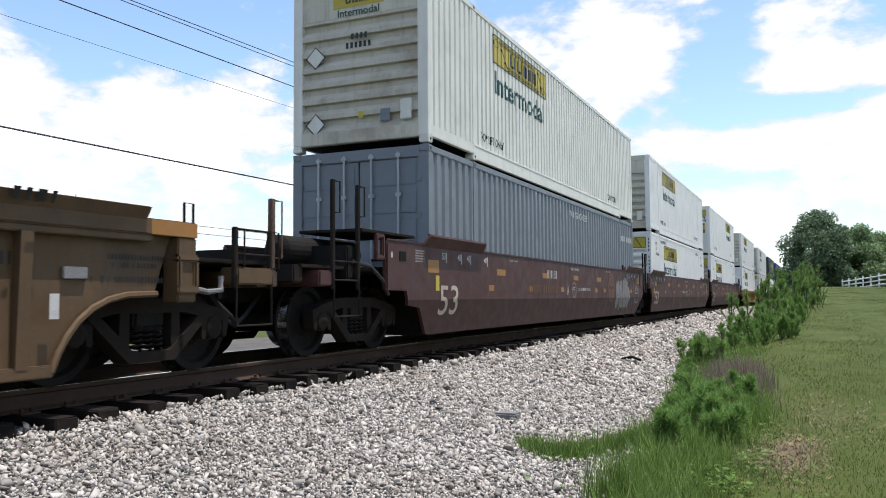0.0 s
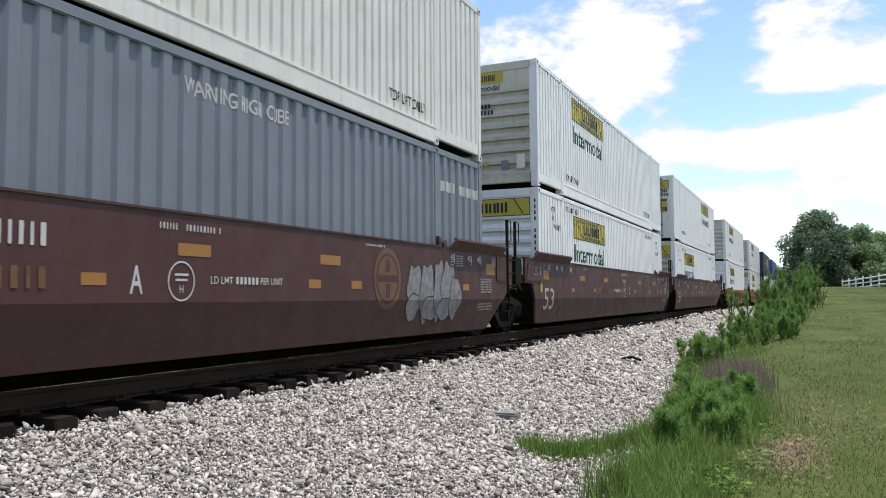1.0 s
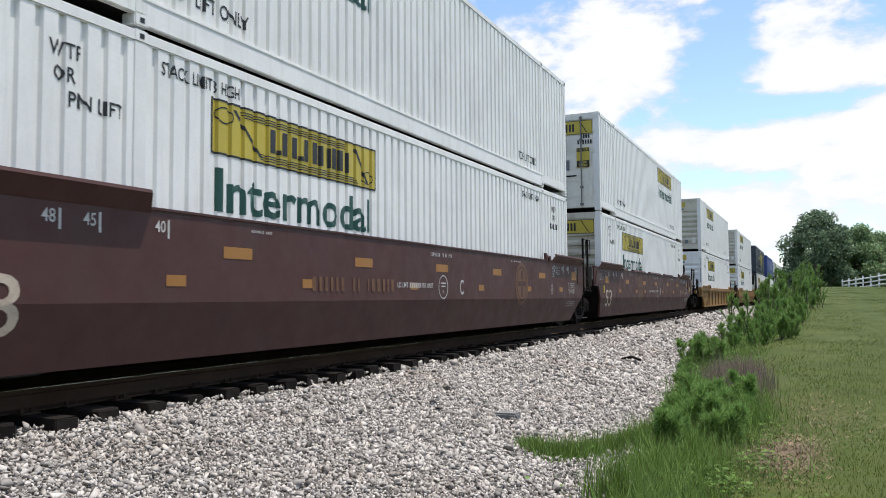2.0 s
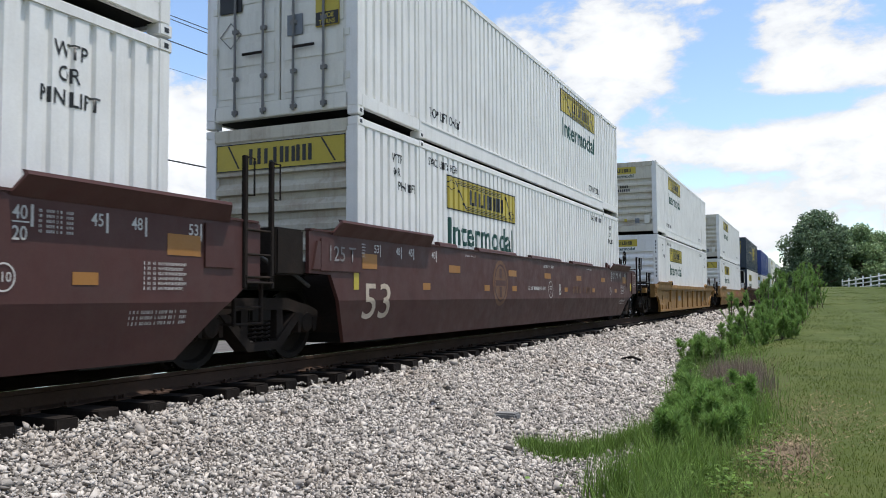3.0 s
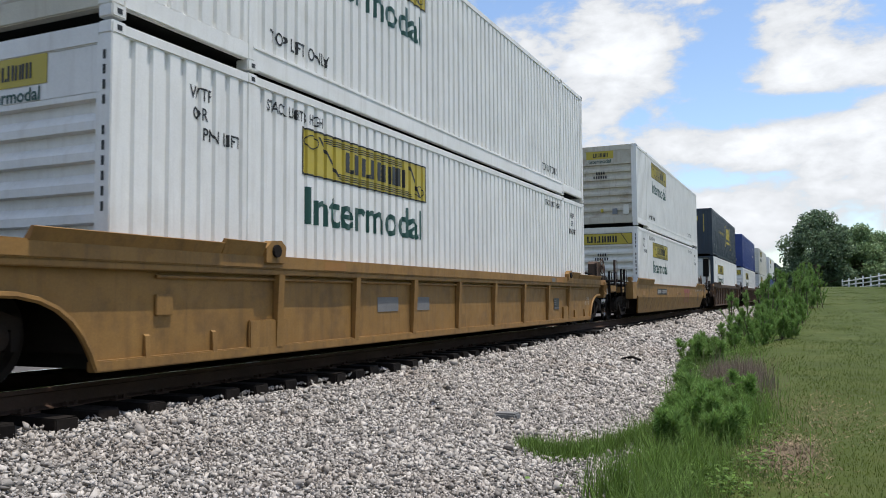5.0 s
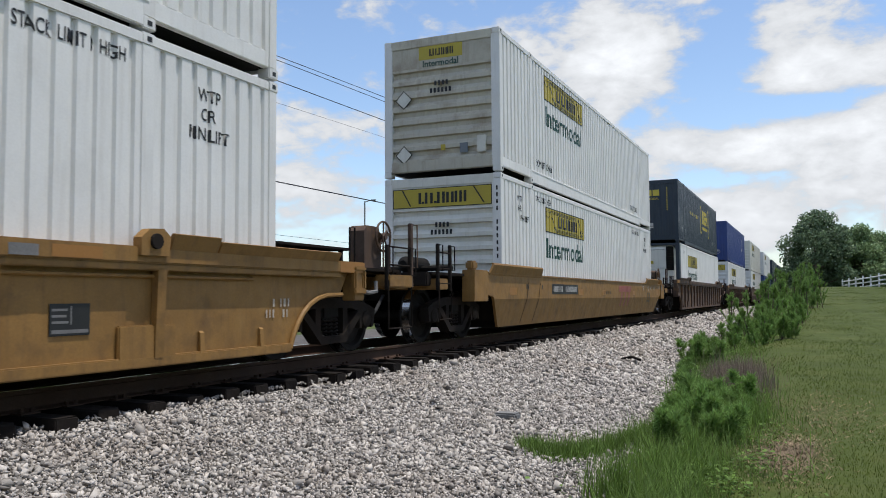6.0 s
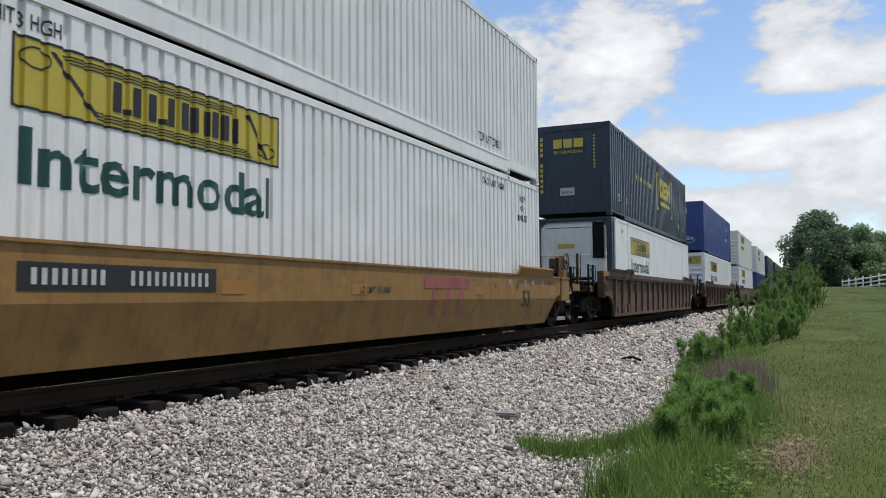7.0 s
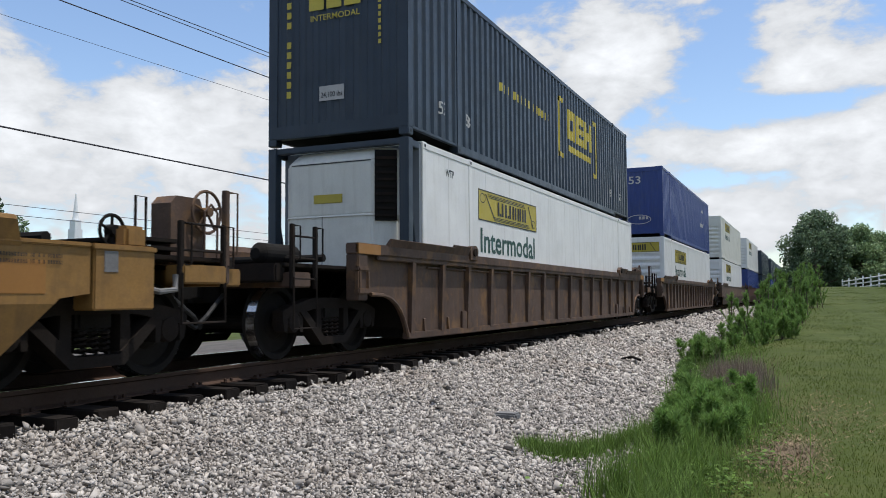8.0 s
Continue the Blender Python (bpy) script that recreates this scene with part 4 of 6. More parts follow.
def maroon_car():
    Y0 = 8.0
    car = thing("well_car", "oxide brown three-unit articulated well car with white stencils", "rail car", group="rail cars of the train")
    cs = [11.70 - Y0, 31.27 - Y0, 50.96 - Y0]
    ends = [(cs[0] - 1.67, cs[0] + CL + 1.25), (cs[1] - 1.35, cs[1] + CL + 1.25), (cs[2] - 1.35, cs[2] + CL + 1.90)]
    for c0, (a, b) in zip(cs, ends):
        smooth_unit(car, c0, "maroon", a, b)
    for y in (cs[0] - 1.85, (cs[0] + CL + cs[1]) / 2, (cs[1] + CL + cs[2]) / 2, cs[2] + CL + 1.65):
        truck(car, y)
    end_platform(car, cs[0] - 3.5, cs[0] - 0.2, "maroon", -1)
    end_platform(car, cs[2] + CL + 0.2, cs[2] + CL + 3.3, "maroon", 1)
    for k in (0, 1):
        a, b = cs[k] + CL + 0.2, cs[k + 1] - 0.2
        part("articulation", merge(Box(-0.5, 0.5, a, b, 0.72, 1.05, bevel=0.04), Box(-1.1, 1.1, a + 0.2, b - 0.2, 1.05, 1.12, bevel=0.02), Box(-0.9, -0.5, a + 0.3, b - 0.3, 0.8, 1.3, bevel=0.04), Box(0.5, 0.95, a + 0.5, b - 0.5, 0.85, 1.25, bevel=0.04)), "black", car)
        end_ladder(car, cs[k] + CL + 0.98, 1.45, 2.26, 0.92, 0.46, "grime")
        for z in (0.48, 0.66):
            part("step", Rod([(1.12, cs[k] + CL + 0.98, z), (1.30, cs[k] + CL + 0.98, z), (1.30, cs[k] + CL + 1.44, z), (1.12, cs[k] + CL + 1.44, z)], 0.014, 6), "grime", car)
        part("step_hanger", Box(1.27, 1.31, cs[k] + CL + 0.96, cs[k] + CL + 1.0, 0.46, 0.95, bevel=0.006), "grime", car)
        part("step_hanger", Box(1.27, 1.31, cs[k] + CL + 1.42, cs[k] + CL + 1.46, 0.46, 0.95, bevel=0.006), "grime", car)
        part("end_panel", Box(1.05, 1.36, cs[k + 1] - 1.9, cs[k + 1] - 1.37, 1.02, 1.56, bevel=0.02), "grime", car)
        part("hose", Rod([(1.2, cs[k] + CL + 1.3, 1.32), (1.3, cs[k] + CL + 1.7, 1.1), (1.3, cs[k + 1] - 1.5, 1.04), (1.25, cs[k + 1] - 1.1, 0.9)], 0.025, 8), "rubber", car, "black rubber brake hose")
    end_ladder(car, cs[0] - 2.95, 1.38, 2.25, 0.52, 0.62, "grime")
    end_ladder(car, cs[2] + CL + 2.46, 1.38, 2.1, 0.5, 0.60, "grime")
    coupler(car, cs[0] - 3.55, -1)
    coupler(car, cs[2] + CL + 3.5, 1)
    AMBER_HIGH = ((2.72, 5.55, 8.09, 10.52), (3.0, 5.6, 8.1, 10.6, 13.4), (2.72, 5.58, 7.92, 10.6, 13.2))
    AMBER_LOW = ((2.3, 4.6, 6.98, 10.27, 11.25, 14.93), (2.2, 4.4, 7.2, 9.9, 12.6, 14.96), (1.74, 4.29, 5.79, 9.5, 12.2, 14.9))
    EMBLEM, LETTER = (12.23, 12.25, 5.12), ((7.5, "A"), (9.05, "C"), (9.05, "B"))
    for k, c0 in enumerate(cs):
        c1 = c0 + CL
        words_on(car, side_x, "53", c0 + (0.13 if k == 0 else -0.05), 0.47, 0.48, 0.74, "pale", 0.004)
        patch(car, side_x, c0 - (0.02 if k == 0 else 0.32), 0.86, 0.13, 0.24, "yellow", "plate")
        for y in AMBER_HIGH[k]:
            patch(car, side_x, c0 + y, 1.16, 0.46, 0.12, "amber")
        for y in AMBER_LOW[k]:
            patch(car, side_x, c0 + y, 0.87, 0.26, 0.105, "amber")
        patch(car, side_x, c1 - 0.14, 1.16, 0.45, 0.20, "amber")
        patch(car, side_x, c0 - (0.30 if k == 0 else 0.1), 1.14, 0.40, 0.20, "amber")
        numerals(car, side_x, [c1 - 1.75, c1 - 1.02, c1 - 0.58, c1 + 0.14], 1.36, 0.11)
        numerals(car, side_x, [c0 + 2.05, c0 + 1.25, c0 + 0.85, c0 + 0.22], 1.36, 0.11)
        words_on(car, side_x, "20", c1 - 1.75, 1.20, 0.11, 0.13)
        stencils(car, side_x, [(c1 - 0.43, 1.06 - 0.045 * i, 0.60 - 0.06 * (i % 2), 0.028) for i in range(6)])
        stencils(car, side_x, [(c1 - 0.57, 0.62 - 0.05 * i, 0.78, 0.03) for i in range(3)])
        stencils(car, side_x, [(c1 - 1.52, 1.43 - 0.04 * i, 0.36, 0.024) for i in range(5)])
        stencils(car, side_x, [(c0 - 0.75 + 0.4 * (k > 0), 1.45 - 0.04 * i, 0.34, 0.022) for i in range(5)])
        stencils(car, side_x, [(c0 + 7.85, 1.40, 0.95, 0.06), (c0 + 3.4, 1.45, 0.5, 0.03), (c0 + 11.6, 1.45, 0.6, 0.03)])
        part("lettering", on_plane(merge(text_bm("LD LMT", 0.075, 0.34, 0.005), shifted(text_bm("PER UNIT", 0.075, 0.40, 0.005), 0.80, 0), shifted(bars_bm([0.04] * 6, 0.075, 0.025), 0.39, 0)), c0 + (8.55 if k == 0 else 6.78), 0.90, side_x, 0.006), "chalk", car)
        stencils(car, side_x, [(c0 + (4.6 if k < 2 else 10.0), 0.84, 2.3, 0.17)], "faded")
        part("marking", on_plane(ring_bm(0.10, 0.11, 0.014), c1 - 1.81, 0.92, side_x, 0.006), "chalk", car)
        words_on(car, side_x, "110", c1 - 1.875, 0.885, 0.075, 0.13, "chalk", 0.006)
        patch(car, side_x, c1 - 1.75, 1.335, 0.15, 0.012, "chalk", "mark")
        part("marking", on_plane(merge(ring_bm(0.18, 0.19, 0.016), shifted(quad_bm(0.18, 0.022), -0.09, 0.05), shifted(quad_bm(0.16, 0.022), -0.08, 0.0), shifted(text_bm("H", 0.07, 0.05), -0.025, -0.11)), c0 + (8.14 if k == 0 else 8.37), 0.92, side_x, 0.006), "chalk", car)
        words_on(car, side_x, LETTER[k][1], c0 + LETTER[k][0], 0.80, 0.25, 0.15)
        # faded round emblem: a ring with a cross
        part("emblem", on_plane(disc_bm(0.40, 0.43, 40), c0 + EMBLEM[k], 1.02, side_x, 0.0055), "faded", car, "faded ochre round emblem")
        part("emblem", on_plane(merge(ring_bm(0.33, 0.355, 0.035, 40), *[shifted(quad_bm(a, b), u, v) for u, v, a, b in ((-0.06, -0.27, 0.12, 0.20), (-0.06, 0.09, 0.12, 0.18), (-0.27, -0.05, 0.54, 0.10))]), c0 + EMBLEM[k], 1.02, side_x, 0.0075), "maroon", car)
        part("access_panel", Box(1.425, 1.44, c1 + 0.36, c1 + 0.80, 1.06, 1.50, bevel=0.006), "maroon", car)
        if k > 0:
            part("side_panel", Box(1.424, 1.44, c0 - 1.12, c0 - 0.14, 1.08, 1.48, bevel=0.006), "maroon", car)
            part("panel_bracket", Prism([(c0 - 1.30, 1.10), (c0 - 1.14, 1.10), (c0 - 1.14, 1.44), (c0 - 1.20, 1.44)], "x", 1.40, 1.45), "maroon", car)
            words_on(car, lambda z: 1.441, "125 T", c0 - 0.93, 1.21, 0.19, 0.62, "silver", 0.004)
    for a, b in ((2.33, 3.02), (4.0, 6.0), (7.0, 9.2), (10.2, 12.2)):
        part("wear_pad", Prism([(1.345, SIDE_TOP + 0.03), (1.45, SIDE_TOP + 0.02), (1.44, SIDE_TOP + 0.07), (1.40, SIDE_TOP + 0.09), (1.345, SIDE_TOP + 0.09)], "y", cs[2] + a, cs[2] + b), "maroon", car)
    n0 = cs[0]
    part("slotted_bracket", merge(Box(1.36, 1.42, n0 - 1.92, n0 - 1.86, 1.32, 1.62, bevel=0.015), Box(1.36, 1.42, n0 - 1.74, n0 - 1.68, 1.32, 1.62, bevel=0.015), Box(1.36, 1.42, n0 - 1.92, n0 - 1.68, 1.28, 1.35, bevel=0.015), Box(1.36, 1.42, n0 - 1.92, n0 - 1.68, 1.58, 1.64, bevel=0.015)), "maroon", car)
    part("top_plate", Box(0.4, 1.40, n0 - 2.3, n0 - 0.7, 1.64, 1.68, bevel=0.008), "grime", car)
    part("hose", Rod([(1.3, n0 - 2.4, 1.24), (1.36, n0 - 2.0, 1.18), (1.38, n0 - 1.7, 1.0), (1.36, n0 - 1.5, 0.80)], 0.03, 8), "rubber", car, "black rubber brake hose")
    part("end_sill", Box(-1.36, 1.36, n0 - 3.25, n0 - 2.95, 0.90, 1.10, bevel=0.02), "maroon", car)
    part("cross_beam", Box(-1.3, 1.3, n0 - 2.5, n0 - 2.3, 1.0, 1.45, bevel=0.02), "black", car)
    part("air_tank", lathe_y(0.2, n0 - 3.0, n0 - 1.2, 0.55, 1.38), "black", car)
    part("door_latch", Box(1.44, 1.452, n0 - 1.30, n0 - 1.10, 1.28, 1.42, bevel=0.004), "black", car)
    part("panel_sticker", on_plane(disc_bm(0.03, 0.045), n0 - 1.53, 1.36, lambda z: 1.44, 0.003), "chalk", car)
    part("door_panel", Box(1.425, 1.44, cs[0] - 1.65, cs[0] - 1.03, 0.86, 1.52, bevel=0.006), "maroon", car)
    part("equipment_box", merge(Box(1.2, 1.45, cs[2] + CL + 1.18, cs[2] + CL + 1.85, 0.84, 1.52, bevel=0.01)), "maroon", car)
    y = cs[2] + CL + 1.5
    part("stencil", on_plane(merge(*[shifted(quad_bm(a, b), u, v) for u, v, a, b in ((0, 0, 0.4, 0.015), (0, 0.085, 0.4, 0.012), (0, 0.38, 0.4, 0.015), (0, 0, 0.012, 0.38), (0.39, 0, 0.012, 0.38), (0.2, 0.085, 0.012, 0.3))]), y - 0.19, 1.06, lambda z: 1.452, 0.003), "chalk", car)
    patch(car, side_x, cs[2] + CL + 0.95, 0.93, 0.20, 0.24, "yellow", "plate")
    # graffiti on the first unit: swollen grey shapes with dark outlines
    g = cs[0] + 12.78
    for i, (u, v, ru, rv) in enumerate(((0.30, 0.94, 0.26, 0.34), (0.28, 0.62, 0.24, 0.22), (0.72, 0.86, 0.27, 0.46), (0.95, 0.60, 0.40, 0.20), (1.16, 0.90, 0.22, 0.48), (1.52, 0.92, 0.27, 0.45), (1.40, 0.58, 0.32, 0.19), (1.80, 0.76, 0.24, 0.36))):
        part("graffiti", on_plane(poly_bm(blob_bm(ru, rv, i)), g + u, v, side_x, 0.005 + 0.0012 * i), "silver", car, "silver sprayed graffiti shape")
        part("graffiti_outline", on_plane(outline_bm(blob_bm(ru, rv, i), 0.022), g + u, v, side_x, 0.0056 + 0.0012 * i), "ink", car)
    part("graffiti", on_plane(bars_bm([0.03, 0.05, 0.03, 0.06, 0.03, 0.04, 0.03, 0.05], 0.18, 0.06), cs[0] + 5.9, 1.17, side_x, 0.006), "chalk", car, "white sprayed scrawl")
    # brake gear on the last unit's end
    e = cs[2] + CL
    part("air_reservoir", lathe_y(0.155, e + 0.32, e + 1.32, 0.85, 1.87), "grime", car, "rusty brown air reservoir")
    part("brake_stand", Box(0.70, 1.0, e + 1.45, e + 1.88, 1.15, 2.05, bevel=0.06), "grime", car)
    handwheel(car, 1.06, e + 1.96, 2.04, 0.23)
    part("hand_rail", Rod([(1.3, e + 1.2, 1.62), (1.36, e + 2.4, 1.66)], 0.022, 6), "grime", car)
    return rolling(car, Y0)


def lathe_y(r, y0, y1, x, z, n=20):
    """A tank lying along y with domed ends."""
    bm = bmesh.new()
    prof = [(y0 - 0.08, r * 0.5), (y0 - 0.03, r * 0.85), (y0, r), (y1, r), (y1 + 0.03, r * 0.85), (y1 + 0.08, r * 0.5)]
    rings = [[bm.verts.new((x + q * math.cos(2 * math.pi * k / n), y, z + q * math.sin(2 * math.pi * k / n))) for k in range(n)] for y, q in prof]
    for a, b in zip(rings, rings[1:]):
        for k in range(n):
            bm.faces.new((a[k], a[(k + 1) % n], b[(k + 1) % n], b[k]))
    bm.faces.new(rings[0])
    bm.faces.new(rings[-1][::-1])
    return bm


def single_car(c, paint, ribbed, label, top=1.22, pitch_ribs=1.2, posts=(0.1, CL - 0.1), ladder=(2.55, 0.62, 0.42), near_ladder=(-3.1, 0.40), brake=True):
    """A one-unit well car; c is where its 53-foot container begins. Ribbed sides have posts under a deep top chord."""
    Y0 = c - 3.6
    car = thing("well_car", label, "rail car", group="rail cars of the train")
    c0, c1 = 3.6, 3.6 + CL
    if not ribbed:
        for s in (1, -1):
            o = [(c0 - 1.10, top), (c0 - 1.10, 0.80), (c0 - 0.80, 0.76), (c0 - 0.28, SIDE_LOW), (c1 + 0.25, SIDE_LOW), (c1 + 0.85, 0.76), (c1 + 1.15, 0.80), (c1 + 1.15, top)]
            part("side_sheet", side_sheet(o, s), paint, car)
            part("top_chord", Box(*sorted((s * 1.33, s * 1.44)), c0 - 1.1, c1 + 1.15, top - 0.002, top + 0.04, bevel=0.012), paint, car)
            flare(c0 - 1.0, c0 + 2.15, s, paint, car, top - 0.02, top + 0.20, 0.06)
            flare(c1 - 1.9, c1 + 0.5, s, paint, car, top - 0.02, top + 0.20, 0.06)
            part("corner_box", merge(Box(*sorted((s * 1.2, s * 1.445)), c0 - 1.78, c0 - 1.12, 0.68, top + 0.06, bevel=0.012), Box(*sorted((s * 1.25, s * 1.40)), c0 - 1.75, c0 - 1.5, top + 0.06, top + 0.22, bevel=0.03)), paint, car)
            part("corner_box", merge(Box(*sorted((s * 1.2, s * 1.445)), c1 + 1.17, c1 + 1.85, 0.66, top + 0.04, bevel=0.012), Box(*sorted((s * 1.25, s * 1.40)), c1 + 1.55, c1 + 1.8, top + 0.02, top + 0.22, bevel=0.03)), paint, car)
    else:
        for s in (1, -1):
            arch = [(0.18, SIDE_LOW), (0.24, 0.32), (0.33, 0.46), (0.44, 0.58), (0.58, 0.68), (0.75, 0.75), (0.95, 0.79), (1.3, 0.80)]
            o = [(c0 - 1.5, top - 0.1)] + [(c0 - u, v) for u, v in arch[::-1]] + [(c1 + u, v) for u, v in arch] + [(c1 + 1.5, top - 0.1)]
            for e, d in ((c0, -1), (c1, 1)):
                part("arch_flange", Rod([(s * 1.37, e + d * u, v) for u, v in arch], 0.03, 6), paint, car)
            part("side_sheet", side_sheet(o, s, lambda z: 1.34, 0.03), paint, car)
            part("top_chord", merge(Box(*sorted((s * 1.24, s * 1.445)), c0 - 1.75, c1 + 1.75, top - 0.13, top + 0.02, bevel=0.015), Box(*sorted((s * 1.37, s * 1.43)), c0 - 1.2, c1 + 1.2, top - 0.19, top - 0.13, bevel=0.01)), paint, car)
            part("bottom_chord", Box(*sorted((s * 1.28, s * 1.39)), c0 - 0.2, c1 + 0.2, 0.14, 0.24, bevel=0.012), paint, car)
            n = round((posts[1] - posts[0]) / pitch_ribs)
            for i in range(n + 1):
                y = c0 + posts[0] + i * (posts[1] - posts[0]) / n
                def post(s=s):
                    return merge(Prism([(s * 1.345, 0.22), (s * 1.395, 0.22), (s * 1.43, top - 0.14), (s * 1.345, top - 0.14)], "y", -0.055, 0.055))
                part("side_post", once(f"spost{paint}{s}{top}", post, paint), paint, car, at=pose(0, y, 0))
            for i in range(2):
                part("guide_plate", Prism([(s * 1.36, top), (s * 1.44, top), (s * 1.50, top + 0.11), (s * 1.46, top + 0.12)], "y", (c0 - 0.9, c1 - 1.15)[i], (c0 + 1.3, c1 + 1.1)[i]), paint, car)
                part("guide_plate", Prism([(s * 1.36, top), (s * 1.44, top), (s * 1.50, top + 0.15), (s * 1.46, top + 0.16)], "y", (c0 + 1.32, c1 - 1.82)[i], (c0 + 1.98, c1 - 1.17)[i]), paint, car)
            for y in (c0 + 2.0, c1 - 2.22):
                part("latch_block", Prism([(y, top - 0.06), (y + 0.34, top - 0.06), (y + 0.36, top + 0.12), (y + 0.27, top + 0.19), (y + 0.1, top + 0.18), (y, top + 0.1)], "x", *sorted((s * 1.38, s * 1.48))), paint, car)
                part("latch_pin", lathe(bmesh.new(), [(s * 1.38, 0.07), (s * 1.51, 0.07)], (0, y + 0.17, top + 0.07), 12), "grime", car)
                part("post_foot", Box(*sorted((s * 1.34, s * 1.385)), y - 0.15, y + 0.55, 0.2, 0.52, bevel=0.012), paint, car)
            for y in (c0 + 0.4, c0 + 1.3, c1 - 1.3, c1 - 0.35):
                part("short_rib", Prism([(s * 1.345, 0.22), (s * 1.385, 0.22), (s * 1.37, 0.42), (s * 1.345, 0.44)], "y", y - 0.03, y + 0.03), paint, car)
            part("pipe", Rod([(s * 1.36, c0 + 0.5, top - 0.24), (s * 1.36, c1 - 0.5, top - 0.24)], 0.018, 6), paint, car)
            for (a, b) in ((c0 - 1.75, c0 - 1.5), (c1 + 1.5, c1 + 1.75)):
                part("corner_post", Box(*sorted((s * 1.25, s * 1.44)), a, b, 0.72, top - 0.13, bevel=0.012), paint, car)
                part("pull_bracket", merge(Box(*sorted((s * 1.38, s * 1.47)), a - 0.02, b + 0.02, 0.80, 0.88, bevel=0.015), Box(*sorted((s * 1.38, s * 1.47)), a - 0.02, a + 0.05, 0.86, 1.12, bevel=0.02), Box(*sorted((s * 1.38, s * 1.47)), b - 0.05, b + 0.02, 0.86, 1.12, bevel=0.02), Box(*sorted((s * 1.38, s * 1.47)), a - 0.02, b + 0.02, 1.10, 1.17, bevel=0.02)), paint, car)
                part("end_stripe", Box(*sorted((s * 1.40, s * 1.4475)), a - (0.35 if a > c0 else 0.0), b + (0.0 if a > c0 else 0.35), top - 0.125, top + 0.012, bevel=0.003), "amber", car, "amber painted chord end")
    well_floor(car, c0 - 0.1, c1 + 0.1)
    for y in (c0 - 0.22, c1 + 0.12):
        part("bulkhead", Box(-1.3, 1.3, y, y + 0.08, 0.3, 1.15, bevel=0.01), "grime", car)
    for y in (c0 - 1.78, c1 + 1.55):
        truck(car, y)
    end_platform(car, c0 - 3.15, c0 - 0.2, paint, -1)
    end_platform(car, c1 + 0.2, c1 + 3.15, paint, 1)
    for d, y in ((-1, c0 - 3.15), (1, c1 + 2.75)):
        part("end_beam", Box(-1.36, 1.36, y + 0.05, y + 0.42, 0.88, 1.06, bevel=0.015), paint, car)
    end_ladder(car, c0 + near_ladder[0], 1.37, 1.62, near_ladder[1], 0.48, "grime")
    end_ladder(car, c1 + ladder[0], 1.40, 1.50, ladder[2], ladder[1], "grime")
    part("upright", Box(1.34, 1.40, c1 + ladder[0] + ladder[1] + 0.0, c1 + ladder[0] + ladder[1] + 0.07, 0.9, 1.86, bevel=0.008), "brown", car)
    part("grab_iron", Rod([(1.40, c1 + ladder[0] + ladder[1] + 0.07, 1.84), (1.42, c1 + ladder[0] + ladder[1] + 0.16, 1.84), (1.42, c1 + ladder[0] + ladder[1] + 0.16, 1.2), (1.40, c1 + ladder[0] + ladder[1] + 0.07, 1.2)], 0.011, 6), "brown", car)
    part("corner_step", Box(1.18, 1.42, c1 + ladder[0], c1 + ladder[0] + ladder[1], 0.90, 1.08, bevel=0.015), paint, car)
    part("air_pipe", Rod([(1.2, c1 + 1.95, 0.86), (1.36, c1 + 2.0, 0.82), (1.38, c1 + 2.18, 0.84), (1.36, c1 + 2.2, 0.98)], 0.03, 8), "slab", car)
    coupler(car, c0 - 3.55, -1)
    coupler(car, c1 + 3.65, 1)
    # brake gear and a raised walkway stand on the far end platform
    if brake:
        part("brake_housing", Prism([(c1 + 2.52, 1.1), (c1 + 3.02, 1.1), (c1 + 3.02, 1.62), (c1 + 2.94, 1.80), (c1 + 2.60, 1.80), (c1 + 2.52, 1.72)], "x", 0.74, 1.0), "brown", car, "rusty brown brake gear housing")
        handwheel(car, 1.06, c1 + 2.98, 1.66, 0.22, "brown")
        part("chain_guard", Rod([(1.10, c1 + 2.9, 1.15), (1.10, c1 + 2.9, 1.66), (1.10, c1 + 3.0, 1.74), (1.10, c1 + 3.1, 1.66), (1.10, c1 + 3.1, 1.15)], 0.014, 6), "brown", car)
    if ribbed:
        part("walkway", merge(Box(-0.8, 0.95, c1 + 0.5, c1 + 2.2, 1.41, 1.45, bevel=0.01), *[Box(a, a + 0.05, y, y + 0.05, 1.1, 1.42) for a in (-0.7, 0.85) for y in (c1 + 0.6, c1 + 2.05)]), "grime", car)
    else:
        for z in (1.16, 1.24, 1.32):
            part("walkway", Box(-1.0, 1.15, c1 + 1.9, c1 + 2.5, z - 0.02, z + 0.02, bevel=0.006), "grime", car)
        handwheel(car, 1.05, c1 + 1.72, 1.38, 0.14)
        part("wheel_stand", Box(0.98, 1.06, c1 + 1.69, c1 + 1.75, 1.1, 1.40, bevel=0.008), "grime", car)
        part("data_plate", Box(1.445, 1.45, c1 + 1.27, c1 + 1.42, 0.98, 1.16, bevel=0.002), "slab", car, "small pale data plate")
        part("corner_ledge", Box(1.25, 1.46, c1 + 1.15, c1 + 1.86, 1.17, 1.21, bevel=0.006), paint, car)
    part("hand_rail", Rod([(1.1, c1 + 1.95, 1.15), (1.1, c1 + 1.95, 1.72), (1.1, c1 + 2.08, 1.72), (1.1, c1 + 2.08, 1.15)], 0.014, 6), "grime", car)
    for y in (c1 + 0.55, c1 + 0.9, c0 - 2.2):
        part("pipe", Rod([(-1.2, y, 1.26), (1.2, y, 1.26)], 0.05, 8), "black", car)
    part("brake_cylinder", lathe_y(0.14, c0 - 2.6, c0 - 1.9, 0.5, 1.32), "black", car)
    return rolling(car, Y0), c0


